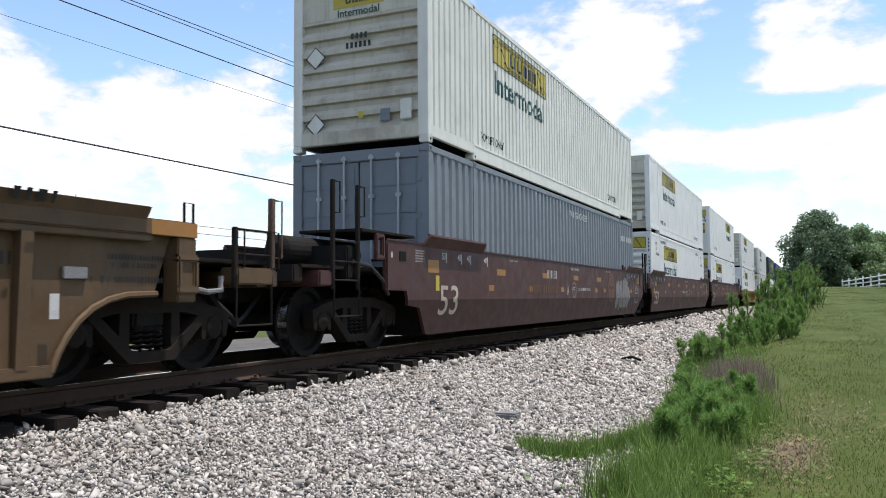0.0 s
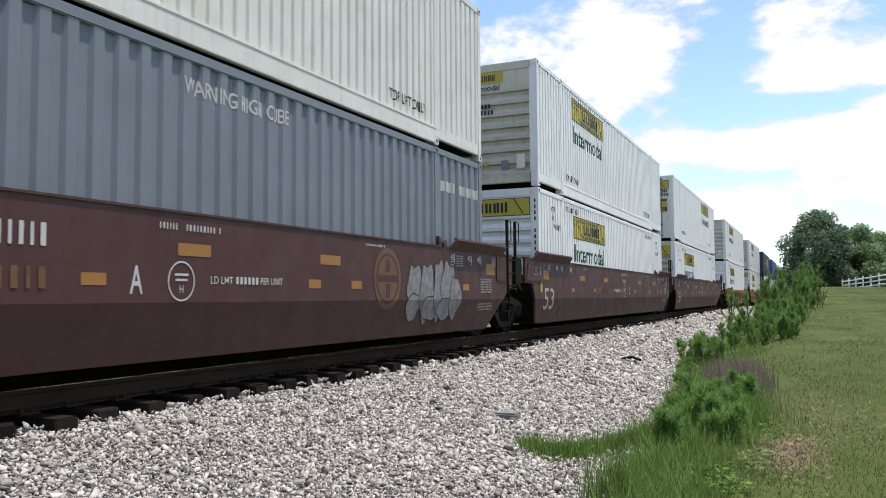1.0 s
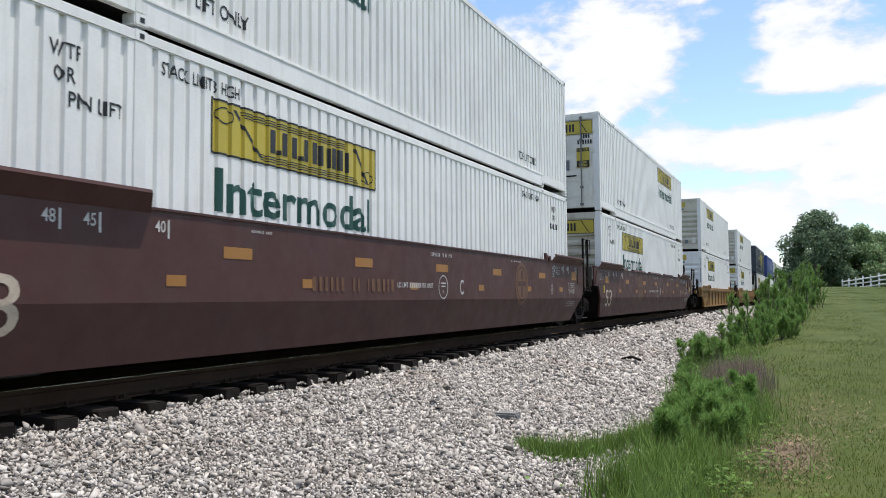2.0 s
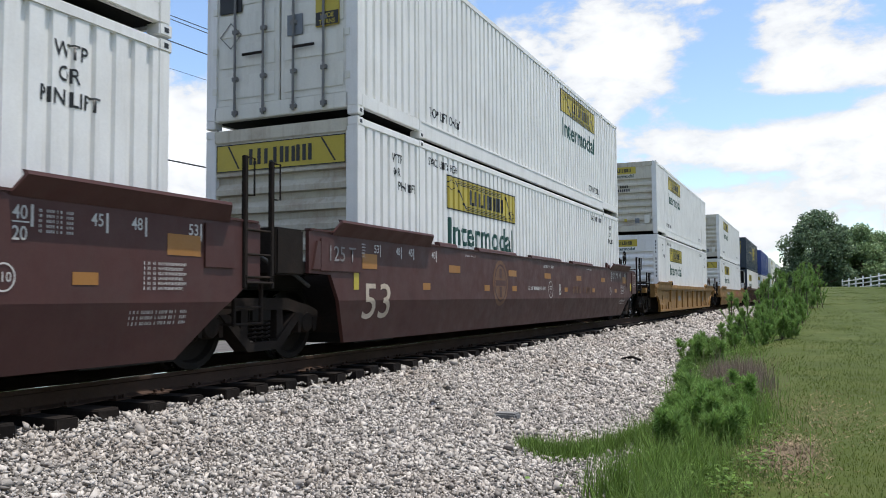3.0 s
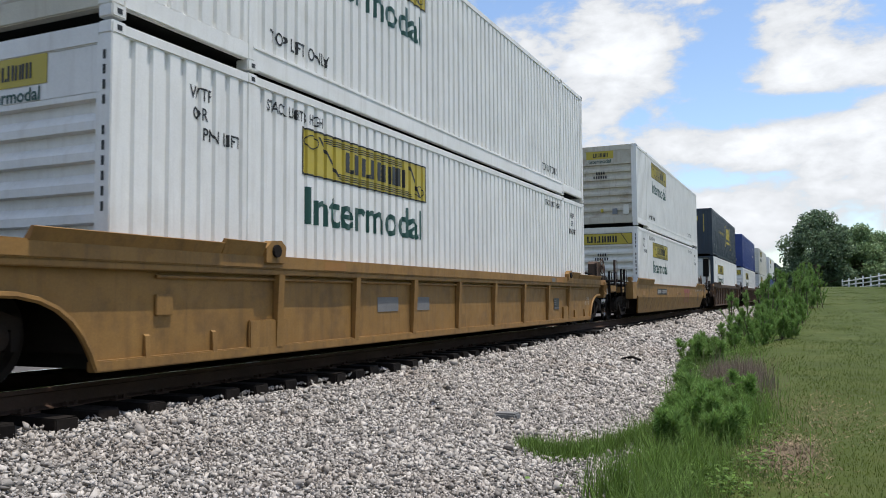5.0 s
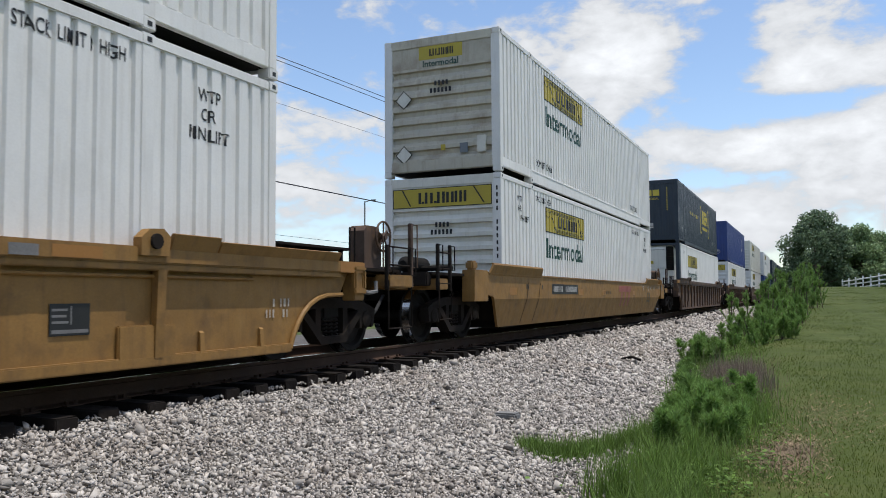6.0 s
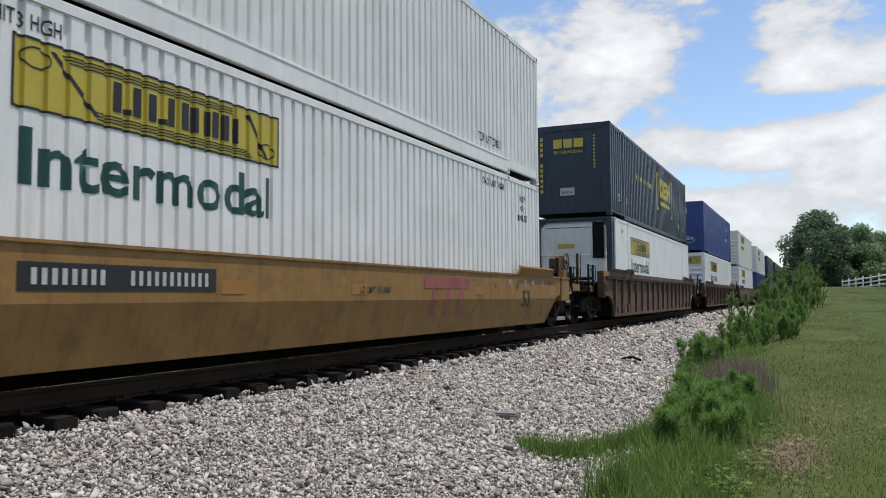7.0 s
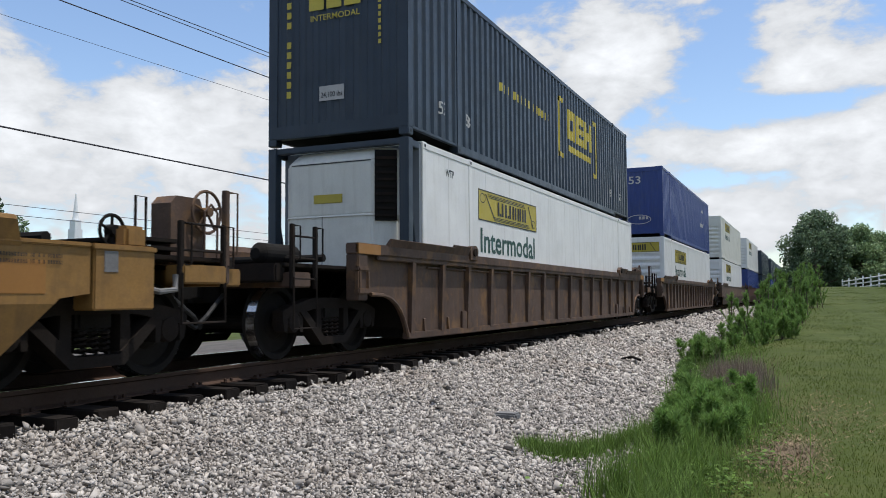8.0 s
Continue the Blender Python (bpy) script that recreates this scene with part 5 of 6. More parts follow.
maroon_car()
lead, c0 = single_car(11.70 - 23.43, "dull", True, "ochre yellow empty well car with a scrawled top chord", 1.46, 1.9, ladder=(2.40, 0.60, 0.47), brake=False)
c1 = c0 + CL
for y, z, w, h in ((c1 + 0.75, 1.10, 0.75, 0.045), (c1 + 0.80, 1.03, 0.6, 0.045), (c1 + 0.5, 0.90, 1.0, 0.05), (c1 - 0.35, 1.02, 0.3, 0.10)):
    stencils(lead, lambda q: 1.342, [(y, z, w, h)], "ink")
part("plate", Box(1.342, 1.375, c1 + 0.28, c1 + 0.52, 0.92, 1.02, bevel=0.006), "slab", lead, "small metal plate")
patch(lead, lambda q: 1.432, c1 + 0.10, 0.60, 0.09, 0.2, "chalk", "sticker")
part("graffiti", on_plane(bars_bm([0.05, 0.08, 0.04, 0.07, -0.2, 0.06, 0.05, 0.08, 0.04], 0.09, 0.05), c1 - 1.0, 1.50, lambda z: 1.47 + (z - 1.46) * 0.45, 0.012), "ink", lead, "black scrawl on the guide plate")
ochre_a, c0 = single_car(74.25, "ochre", True, "ochre yellow well car with ribbed sides", 1.20, 1.71, (2.36, CL - 1.9), (2.5, 0.72, 0.32), (-2.78, 0.30))
for y in (4.7, 5.75):
    patch(ochre_a, lambda q: 1.342, c0 + y, 0.56, 0.62, 0.2, "slab", "number_panel")
part("plate", Box(1.342, 1.37, c0 + 0.5, c0 + 0.72, 0.6, 0.8, bevel=0.008), "ochre", ochre_a)
panel = part("number_panel", Box(1.342, 1.352, c0 + CL - 3.05, c0 + CL - 2.65, 0.46, 0.72, bevel=0.003), "ink", ochre_a, "black data panel with pale lines")
for u, v, w, h in ((0.02, 0.02, 0.36, 0.03), (0.02, 0.10, 0.16, 0.02), (0.02, 0.15, 0.14, 0.02), (0.20, 0.09, 0.012, 0.15), (0.02, 0.20, 0.15, 0.02)):
    part("line", on_plane(quad_bm(w, h), c0 + CL - 3.05 + u, 0.46 + v, lambda z: 1.352, 0.002), "slab", panel)
patch(ochre_a, lambda q: 1.446, c0 + CL - 3.12, 1.09, 0.5, 0.10, "amber", "reflector")
patch(ochre_a, lambda q: 1.446, c0 + CL - 3.5, 1.09, 0.26, 0.09, "slab", "sticker")
patch(ochre_a, lambda q: 1.446, c0 + 3.2, 1.09, 0.5, 0.10, "amber", "reflector")
for y, z, w in ((c0 + CL - 0.2, 0.66, 0.5), (c0 + CL - 0.25, 0.54, 0.6)):
    stencils(ochre_a, lambda q: 1.342, [(y, z, w, 0.09)], "pale")
ochre_b, c0 = single_car(97.78, "ochre", False, "ochre yellow smooth-sided well car with a dark number panel", 1.18, ladder=(2.25, 0.62, 0.52))
words_on(ochre_b, side_x, "LD LMT 101,000", c0 + 8.0, 0.80, 0.11, 0.85, "ink", 0.006)
for u in (0.95, 1.75):
    part("seam", on_plane(poly_bm([(u, 0.0), (u + 0.03, 0.0), (u + 0.33, 0.84), (u + 0.30, 0.84)]), c0, 0.22, side_x, 0.005), "rail", ochre_b)
patch(ochre_b, side_x, c0 + 2.93, 0.82, 2.24, 0.225, "ink", "number_panel")
part("marking", on_plane(merge(bars_bm([0.05] * 8, 0.13, 0.045), shifted(bars_bm([0.045] * 11, 0.13, 0.05), 1.0, 0)), c0 + 3.05, 0.87, side_x, 0.009), "chalk", ochre_b)
for outline in ([(0.0, 0.44), (1.75, 0.44), (1.80, 0.62), (0.0, 0.62)], [(0.18, 0.0), (0.36, 0.0), (0.50, 0.43), (0.32, 0.43)], [(0.72, 0.0), (0.90, 0.0), (1.02, 0.43), (0.84, 0.43)], [(1.26, 0.0), (1.46, 0.0), (1.60, 0.43), (1.40, 0.43)]):
    part("emblem", on_plane(poly_bm(outline), c0 + 9.95, 0.46, side_x, 0.006), "pink", ochre_b, "faded pink painted emblem bar")
for y in (0.1, 5.25, 7.8, 12.0):
    patch(ochre_b, side_x, c0 + y, 0.80, 0.40, 0.14, "amber")
for y in (1.1, 2.0, 13.0, 14.2):
    stencils(ochre_b, side_x, [(c0 + y, 0.92, 0.25, 0.10)], "ink")
words_on(ochre_b, side_x, "53", c0 + CL - 1.6, 0.55, 0.34, 0.5, "ink", 0.01)
numerals(ochre_b, side_x, [c0 + CL - 2.4, c0 + CL - 1.5, c0 + CL - 1.0, c0 + CL - 0.3], 1.0, 0.10)
patch(ochre_b, side_x, c0 + CL + 0.3, 0.80, 0.42, 0.26, "amber")
stencils(ochre_b, side_x, [(c0 + CL + 0.2, 1.08 - 0.05 * i, 0.7, 0.03) for i in range(2)], "ink")
brown_a, c0 = single_car(121.15, "brown", True, "weathered brown well car with closely ribbed sides", 1.46, 1.07, (-0.07, CL + 0.07))
single_car(144.4, "brown", True, "weathered brown well car with ribbed sides", 1.46, 0.9)
single_car(167.6, "brown", False, "weathered smooth-sided well car", 1.4)
single_car(190.9, "maroon", False, "oxide brown smooth-sided well car", 1.5)
single_car(214.2, "maroon", False, "oxide brown smooth-sided well car", 1.5)
single_car(237.5, "brown", True, "weathered brown well car with ribbed sides", 1.46, 0.9)

TOPLIFT = [("TOP LIFT ONLY", 2.3, 0.42, 0.16, 1.25), ("TOP LIFT ONLY", CL - 3.6, 0.42, 0.16, 1.25)]
STACKL = [("STACK LIMIT 3 HIGH", 2.25, 2.55, 0.13, 1.15), ("STACK LIMIT 3 HIGH", CL - 3.4, 2.55, 0.13, 1.15), ("WTP", 1.0, 2.42, 0.13, 0.34), ("OR", 1.05, 2.22, 0.13, 0.22), ("PIN LIFT", 1.2, 2.02, 0.13, 0.6), ("WTP", CL - 1.3, 2.42, 0.13, 0.34), ("OR", CL - 1.25, 2.22, 0.13, 0.22), ("PIN LIFT", CL - 1.42, 2.02, 0.13, 0.6)]


def box_car(y, z, label, **kw):
    ob = container("container", label, y, z, **kw)
    return rolling(ob, y, z)


S0, S1, S2, S3, S4, S5, S6, S7, S8, S9, S10, S11 = 11.70, 31.27, 50.96, 74.25, 97.78, 121.15, 144.4, 167.6, 190.9, 214.2, 237.5, 260.8
UP_SIGN, LOW_SIGN = (2.97, 2.08), (2.95, 1.92)
b = box_car(S0, LOW, "grey corrugated steel container with rear doors", paint="grey", style="wide", front="doors", rail="low", words=[("WARNING HIGH CUBE", 8.3, 2.45, 0.17, 1.75, "chalk")])
part("marking", once("greynum", lambda: on_end(bars_bm([0.09, 0.09, 0.05, 0.09, -0.1, 0.09, 0.09, 0.09, -0.03, 0.09, 0.09, 0.09], 0.16, 0.05), -0.62, 0.46, -0.002), "chalk"), "chalk", b)
part("lettering", once("greynum2", lambda: conform(on_side(bars_bm([0.09] * 4 + [-0.1] + [0.1] * 6, 0.17, 0.05), CL - 1.75, 2.2), "wide", 0.004), "chalk"), "chalk", b)
b = box_car(S0, HIGH, "aged white corrugated container, stained on its front wall", paint="cream", sign=UP_SIGN, words=TOPLIFT, end_sign="small", dirt_end="stained")
end_marks(b)
b = box_car(S1, LOW, "white corrugated container with a yellow sign", paint="white", sign=LOW_SIGN, words=STACKL, end_sign="wide")
corner_number(b)
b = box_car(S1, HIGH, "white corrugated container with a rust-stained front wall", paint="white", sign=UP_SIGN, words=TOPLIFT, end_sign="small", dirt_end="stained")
end_marks(b)
b = box_car(S2, LOW, "white corrugated container with a yellow sign", paint="white", sign=LOW_SIGN, words=STACKL, end_sign="wide", dirt_end="stained")
b = box_car(S2, HIGH, "white corrugated container with closed rear doors", paint="white", sign=(9.92, 2.10), words=TOPLIFT, front="doors", end_sign="wide", dirt_end="cream")
part("warning_plate", Box(0.62, 1.0, -0.006, 0.016, 1.28, 1.86, bevel=0.003), "yellow", b, "yellow warning sticker with black bands")
for z0, h in ((1.29, 0.19), (1.75, 0.10)):
    part("band", on_end(quad_bm(0.37, h), 0.625, z0, -0.008), "ink", b)
part("lettering", on_end(text_bm("CAUTION", 0.065, 0.32, 0.01), 0.65, 1.767, -0.011), "gold", b)
part("lettering", on_end(text_bm("WIDE", 0.065, 0.22, 0.01), 0.70, 1.39, -0.011), "gold", b)
part("lettering", on_end(text_bm("TURNS", 0.065, 0.26, 0.01), 0.68, 1.305, -0.011), "gold", b)
part("plate", Box(0.14, 0.40, 0.0, 0.016, 1.22, 1.52, bevel=0.004), "grey", b, "small grey data plate")
part("plate", Box(-1.06, -0.66, 0.0, 0.016, 1.70, 1.98, bevel=0.004), "ink", b, "black notice plate")
tagged(part("marking", on_end(merge(bars_bm([0.045] * 4, 0.12, 0.03), shifted(bars_bm([0.045] * 6, 0.12, 0.03), -0.09, -0.17)), 0.74, 2.14, 0.008), "ink", b), kind="stuff")
for x, z in ((-0.86, 2.16), (-0.86, 1.36)):
    part("placard_holder", on_end(outline_bm([(0.2, 0), (0, 0.2), (-0.2, 0), (0, -0.2)], 0.02), x, z, 0.006), "slab", b)
b = box_car(S3, LOW, "clean white corrugated container with a yellow sign", paint="white", sign=LOW_SIGN, words=STACKL, end_sign="small")
corner_number(b)
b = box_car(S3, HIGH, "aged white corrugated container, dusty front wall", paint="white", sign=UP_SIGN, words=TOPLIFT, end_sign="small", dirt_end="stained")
end_marks(b)
b = box_car(S4, LOW, "white corrugated container with a yellow sign", paint="white", sign=LOW_SIGN, words=STACKL, end_sign="wide", dirt_end="cream")
corner_number(b)
end_marks(b, False)
b = box_car(S4, HIGH, "white corrugated container with a rust-stained front wall", paint="white", sign=UP_SIGN, words=TOPLIFT, end_sign="small", dirt_end="stained")
end_marks(b)


def reefer(y, z):
    """Smooth white refrigerated box: rounded cooling unit on its front, steel end frame."""
    root = container("container", "smooth white refrigerated container with a cooling unit", y, z, "white", style="flat", front="plain", rail="low", sign=(2.35, 1.85), words=[("WTP", 0.9, 2.45, 0.13, 0.34)])
    def shell(z0, z1, crown):
        bm = bmesh.new()
        plan = [(-0.98, -0.1), (-0.98, -0.40), (-0.84, -0.5), (0.66, -0.5), (1.02, -0.30), (1.10, -0.1)]
        lo = [bm.verts.new((x, y, z0)) for x, y in plan]
        hi = [bm.verts.new((x, y, z1)) for x, y in plan]
        top_ring = [bm.verts.new((x * (1 - crown * 0.6), y + (0.28 if y < -0.3 else 0.0) * crown * 3, z1 + crown)) for x, y in plan]
        for a, b in ((lo, hi), (hi, top_ring)):
            for i in range(len(plan) - 1):
                bm.faces.new((a[i], a[i + 1], b[i + 1], b[i]))
        bm.faces.new(top_ring)
        bm.faces.new(lo[::-1])
        bm.faces.new([r[i] for r in (lo, hi, top_ring) for i in (0,)] + [r[-1] for r in (top_ring, hi, lo)])
        bmesh.ops.bevel(bm, geom=[e for e in bm.edges if abs(e.verts[0].co.z - e.verts[1].co.z) > 0.01 or min(e.verts[0].co.z, e.verts[1].co.z) > z1 - 0.01], offset=0.03, segments=2, affect="EDGES")
        return bm
    unit = part("cooling_unit", shell(1.752, 2.58, 0.20), "cream", root, "white rounded cooling unit housing")
    part("lower_cover", shell(0.62, 1.735, 0.0001), "cream", unit)
    part("seam", Box(-0.82, 0.64, -0.503, -0.49, 2.565, 2.58), "ink", unit)
    part("seam", Box(-0.25, -0.238, -0.503, -0.49, 0.9, 1.735), "ink", unit)
    grille = part("grille", Prism([(0.70, -0.483), (1.0, -0.316), (1.02, -0.345), (0.72, -0.512)], "z", 1.62, 2.72), "black", root, "black cooling grille")
    for i in range(9):
        part("grille_slat", Prism([(0.72, -0.508), (1.0, -0.352), (1.01, -0.37), (0.73, -0.526)], "z", 1.68 + 0.112 * i, 1.72 + 0.112 * i), "grime", grille)
    part("plate", Box(-0.40, 0.13, -0.512, -0.498, 1.93, 2.07, bevel=0.004), "yellow", root, "small yellow plate")
    part("frame_wall", Box(-HW + 0.05, HW - 0.02, -0.09, 0.0, 0.4, CH - 0.06), "grey", root)
    for s in (1, -1):
        part("end_frame", merge(Box(*sorted((s * (HW - 0.16), s * HW)), -0.5, -0.34, 0.1, CH - 0.01, bevel=0.01), Box(*sorted((s * (HW - 0.1), s * (HW - 0.02))), -0.36, 0.0, CH - 0.14, CH - 0.03, bevel=0.01)), "navy", root)
        part("brace", Rod([(s * (HW - 0.06), -0.36, CH - 0.9), (s * (HW - 0.06), -0.03, 0.7)], 0.03, 8), "navy", root)
    part("end_frame", Box(-HW + 0.02, HW - 0.02, -0.48, -0.36, CH - 0.11, CH - 0.015, bevel=0.01), "navy", root)
    return root


rolling(reefer(S5 + 0.5, LOW), S5 + 0.5, LOW)
b = box_car(S5, HIGH, "dark blue corrugated container with yellow marks", paint="navy", style="wide", front="plain", rail="low")
for i, w in enumerate((0.28, 0.28, 0.30)):
    part("marking", once(f"dark1{i}", lambda: on_end(quad_bm(w, 0.28), -0.50 + 0.33 * i, 2.16, -0.004), "gold"), "gold", b)
part("lettering", once("dark2", lambda: on_end(text_bm("INTERMODAL", 0.10, 0.92, 0.008), -0.47, 1.98, -0.004), "gold"), "gold", b)
part("marking", once("dark3", lambda: on_end(merge(*[shifted(quad_bm(0.085, 0.11), 0, -0.165 * i) for i in range(11) if i != 4]), -0.93, 2.42, -0.004), "gold"), "gold", b)
part("marking", once("dark3b", lambda: on_end(merge(*[shifted(quad_bm(0.05, 0.07), 0, -0.11 * i) for i in range(10)]), 0.78, 2.45, -0.004), "gold"), "gold", b)
s = part("weight_plate", once("dark4", lambda: on_end(quad_bm(0.46, 0.24), -0.30, 0.66, -0.004), "chalk"), "chalk", b, "white weight sticker")
part("lettering", once("dark5", lambda: on_end(text_bm("24,100 lbs", 0.10, 0.40, 0.01), -0.27, 0.70, -0.007), "ink"), "ink", s)
for u, v, w, h in ((8.15, 0.95, 0.14, 1.50), (8.15, 2.33, 0.42, 0.12), (8.15, 0.95, 0.42, 0.12), (11.86, 0.85, 0.14, 1.62), (11.58, 2.35, 0.42, 0.12), (11.58, 0.85, 0.42, 0.12), (8.95, 1.52, 0.72, 0.76), (9.85, 1.52, 0.70, 0.76), (10.7, 1.52, 0.78, 0.76), (9.1, 1.2, 2.2, 0.16)):
    part("marking", once(f"dark6{u}{v}{w}", lambda: conform(on_side(quad_bm(w, h), u, v), "wide", 0.004), "gold"), "gold", b)
for u, v, w, h in ((9.2, 1.76, 0.3, 0.28), (10.05, 1.72, 0.5, 0.1), (10.05, 1.98, 0.5, 0.1), (10.98, 1.52, 0.22, 0.26), (10.98, 2.02, 0.22, 0.26)):
    part("marking", once(f"dark9{u}{v}", lambda: conform(on_side(quad_bm(w, h), u, v), "wide", 0.006), "navy"), "navy", b)
tagged(part("stencil", once("dark7", lambda: conform(on_side(bars_bm([0.12, 0.10, 0.14, -0.05, 0.1, 0.1, 0.14, 0.1, 0.1, -0.03, 0.12, 0.1, 0.1, 0.1, 0.14, 0.1], 0.17, 0.11), 4.1, 1.62), "wide", 0.004), "gold"), "gold", b), kind="stuff")
for y in (1.2, 2.3, CL - 2.6, CL - 1.2):
    part("lettering", once(f"dark8{y}", lambda: conform(on_side(text_bm("53", 0.22, 0.24, 0.01), y, 0.55), "wide", 0.004), "chalk"), "chalk", b)
b = box_car(S6, LOW, "white corrugated container with a yellow sign", paint="white", sign=LOW_SIGN, end_sign="wide")
b = box_car(S6, HIGH, "blue corrugated container with white marks", paint="blue", style="wide", front="plain", rail="low")
part("lettering", once("blu1", lambda: on_end(text_bm("53", 0.32, 0.5, 0.01), -0.1, 2.2, -0.004), "chalk"), "chalk", b)
part("marking", once("blu2", lambda: on_end(merge(ring_bm(0.5, 0.2, 0.03), bars_bm([0.1] * 3, 0.12, 0.04)), 0.3, 0.7, -0.004), "chalk"), "chalk", b)
part("marking", once("blu3", lambda: conform(on_side(merge(shifted(ring_bm(0.5, 0.5, 0.1), 1, 0.5), bars_bm([0.3] * 3, 0.2, 0.06)), 12.2, 1.3), "wide", 0.004), "chalk"), "chalk", b)
for y, lo, hi in ((S7, "white", "cream"), (S8, "blue", "white"), (S9, "navy", "navy"), (S10, "blue", "navy"), (S11, "navy", "grey")):
    for z, p in ((LOW, lo), (HIGH, hi)):
        kw = dict(sign=UP_SIGN, end_sign="small") if p in ("white", "cream") else dict(style="wide", front="plain", rail="low")
        box_car(y, z, {"white": "white corrugated container with a yellow sign", "cream": "aged white corrugated steel container", "blue": "blue painted corrugated steel container", "navy": "dark blue corrugated steel container", "grey": "grey painted corrugated steel container"}[p], paint=p, **kw)


# ---- plants and distance ----
def blade_shapes(count=5, bend=0.35):
    """Single leaves of grass: narrow, tapering, bent over."""
    vs, fs = [], []
    for k in range(count):
        rs = np.random.RandomState(70 + k)
        b = bend * rs.uniform(0.4, 1.3)
        w = 0.5
        v = np.array([(-w, 0, 0), (w, 0, 0), (-w * 0.8, b * 0.25, 0.45), (w * 0.8, b * 0.25, 0.45), (0, b, 1.0)])
        vs.append(v)
        fs.append(np.array([(0, 1, 3), (0, 3, 2), (2, 3, 4)]))
    return vs, fs


def on_ground(x, y):
    return np.array([ground_z(a, b) for a, b in zip(x, y)])


def blades(name, x, y, height, width, material, label, category, seed, bend=0.5):
    rs = np.random.RandomState(seed)
    vs, fs = blade_shapes(bend=bend)
    n = len(x)
    size = np.stack([width * rs.uniform(0.7, 1.3, n), height, height], 1)
    P = np.stack([x, y, on_ground(x, y) - 0.01], 1)
    return scattered(name, vs, fs, P, turns_about(rs, n, False), size, material, label, category)


def lawn():
    rs = np.random.RandomState(21)
    xs, ys, hs, ws = [], [], [], []
    for a, b, n, h, w in ((-4, 3.5, 16000, 0.035, 0.008), (3.5, 9, 52000, 0.030, 0.0055), (9, 16, 46000, 0.026, 0.008), (16, 30, 38000, 0.026, 0.014), (30, 62, 26000, 0.028, 0.026)):
        y = rs.uniform(a, b, n)
        x = rs.uniform(0, 1, n) * (2.5 + 0.16 * y + 1.2) + np.array([toe(v) for v in y]) + 0.55 + np.abs(rs.normal(0, 0.25, n))
        bare = np.exp(-(((x - 6.6) / 0.35) ** 2 + ((y - 8.7) / 0.8) ** 2) * 0.8) + 0.6 * np.exp(-(((x - 6.9) / 0.5) ** 2 + ((y - 11.5) / 1.2) ** 2))
        worn = np.array([noise.noise((a * 0.9, b * 0.55, 2.2)) for a, b in zip(x, y)])
        keep = rs.uniform(0, 1, n) > np.maximum(bare * 0.97, np.clip(worn * 2.2, 0, 0.85))
        xs.append(x[keep]), ys.append(y[keep]), hs.append((h * rs.lognormal(0, 0.35, n))[keep]), ws.append(np.full(keep.sum(), w))
    blades("lawn_grass", np.concatenate(xs), np.concatenate(ys), np.concatenate(hs), np.concatenate(ws), "grass", "short mown green lawn grass with worn patches", "grass", 3, 0.8)


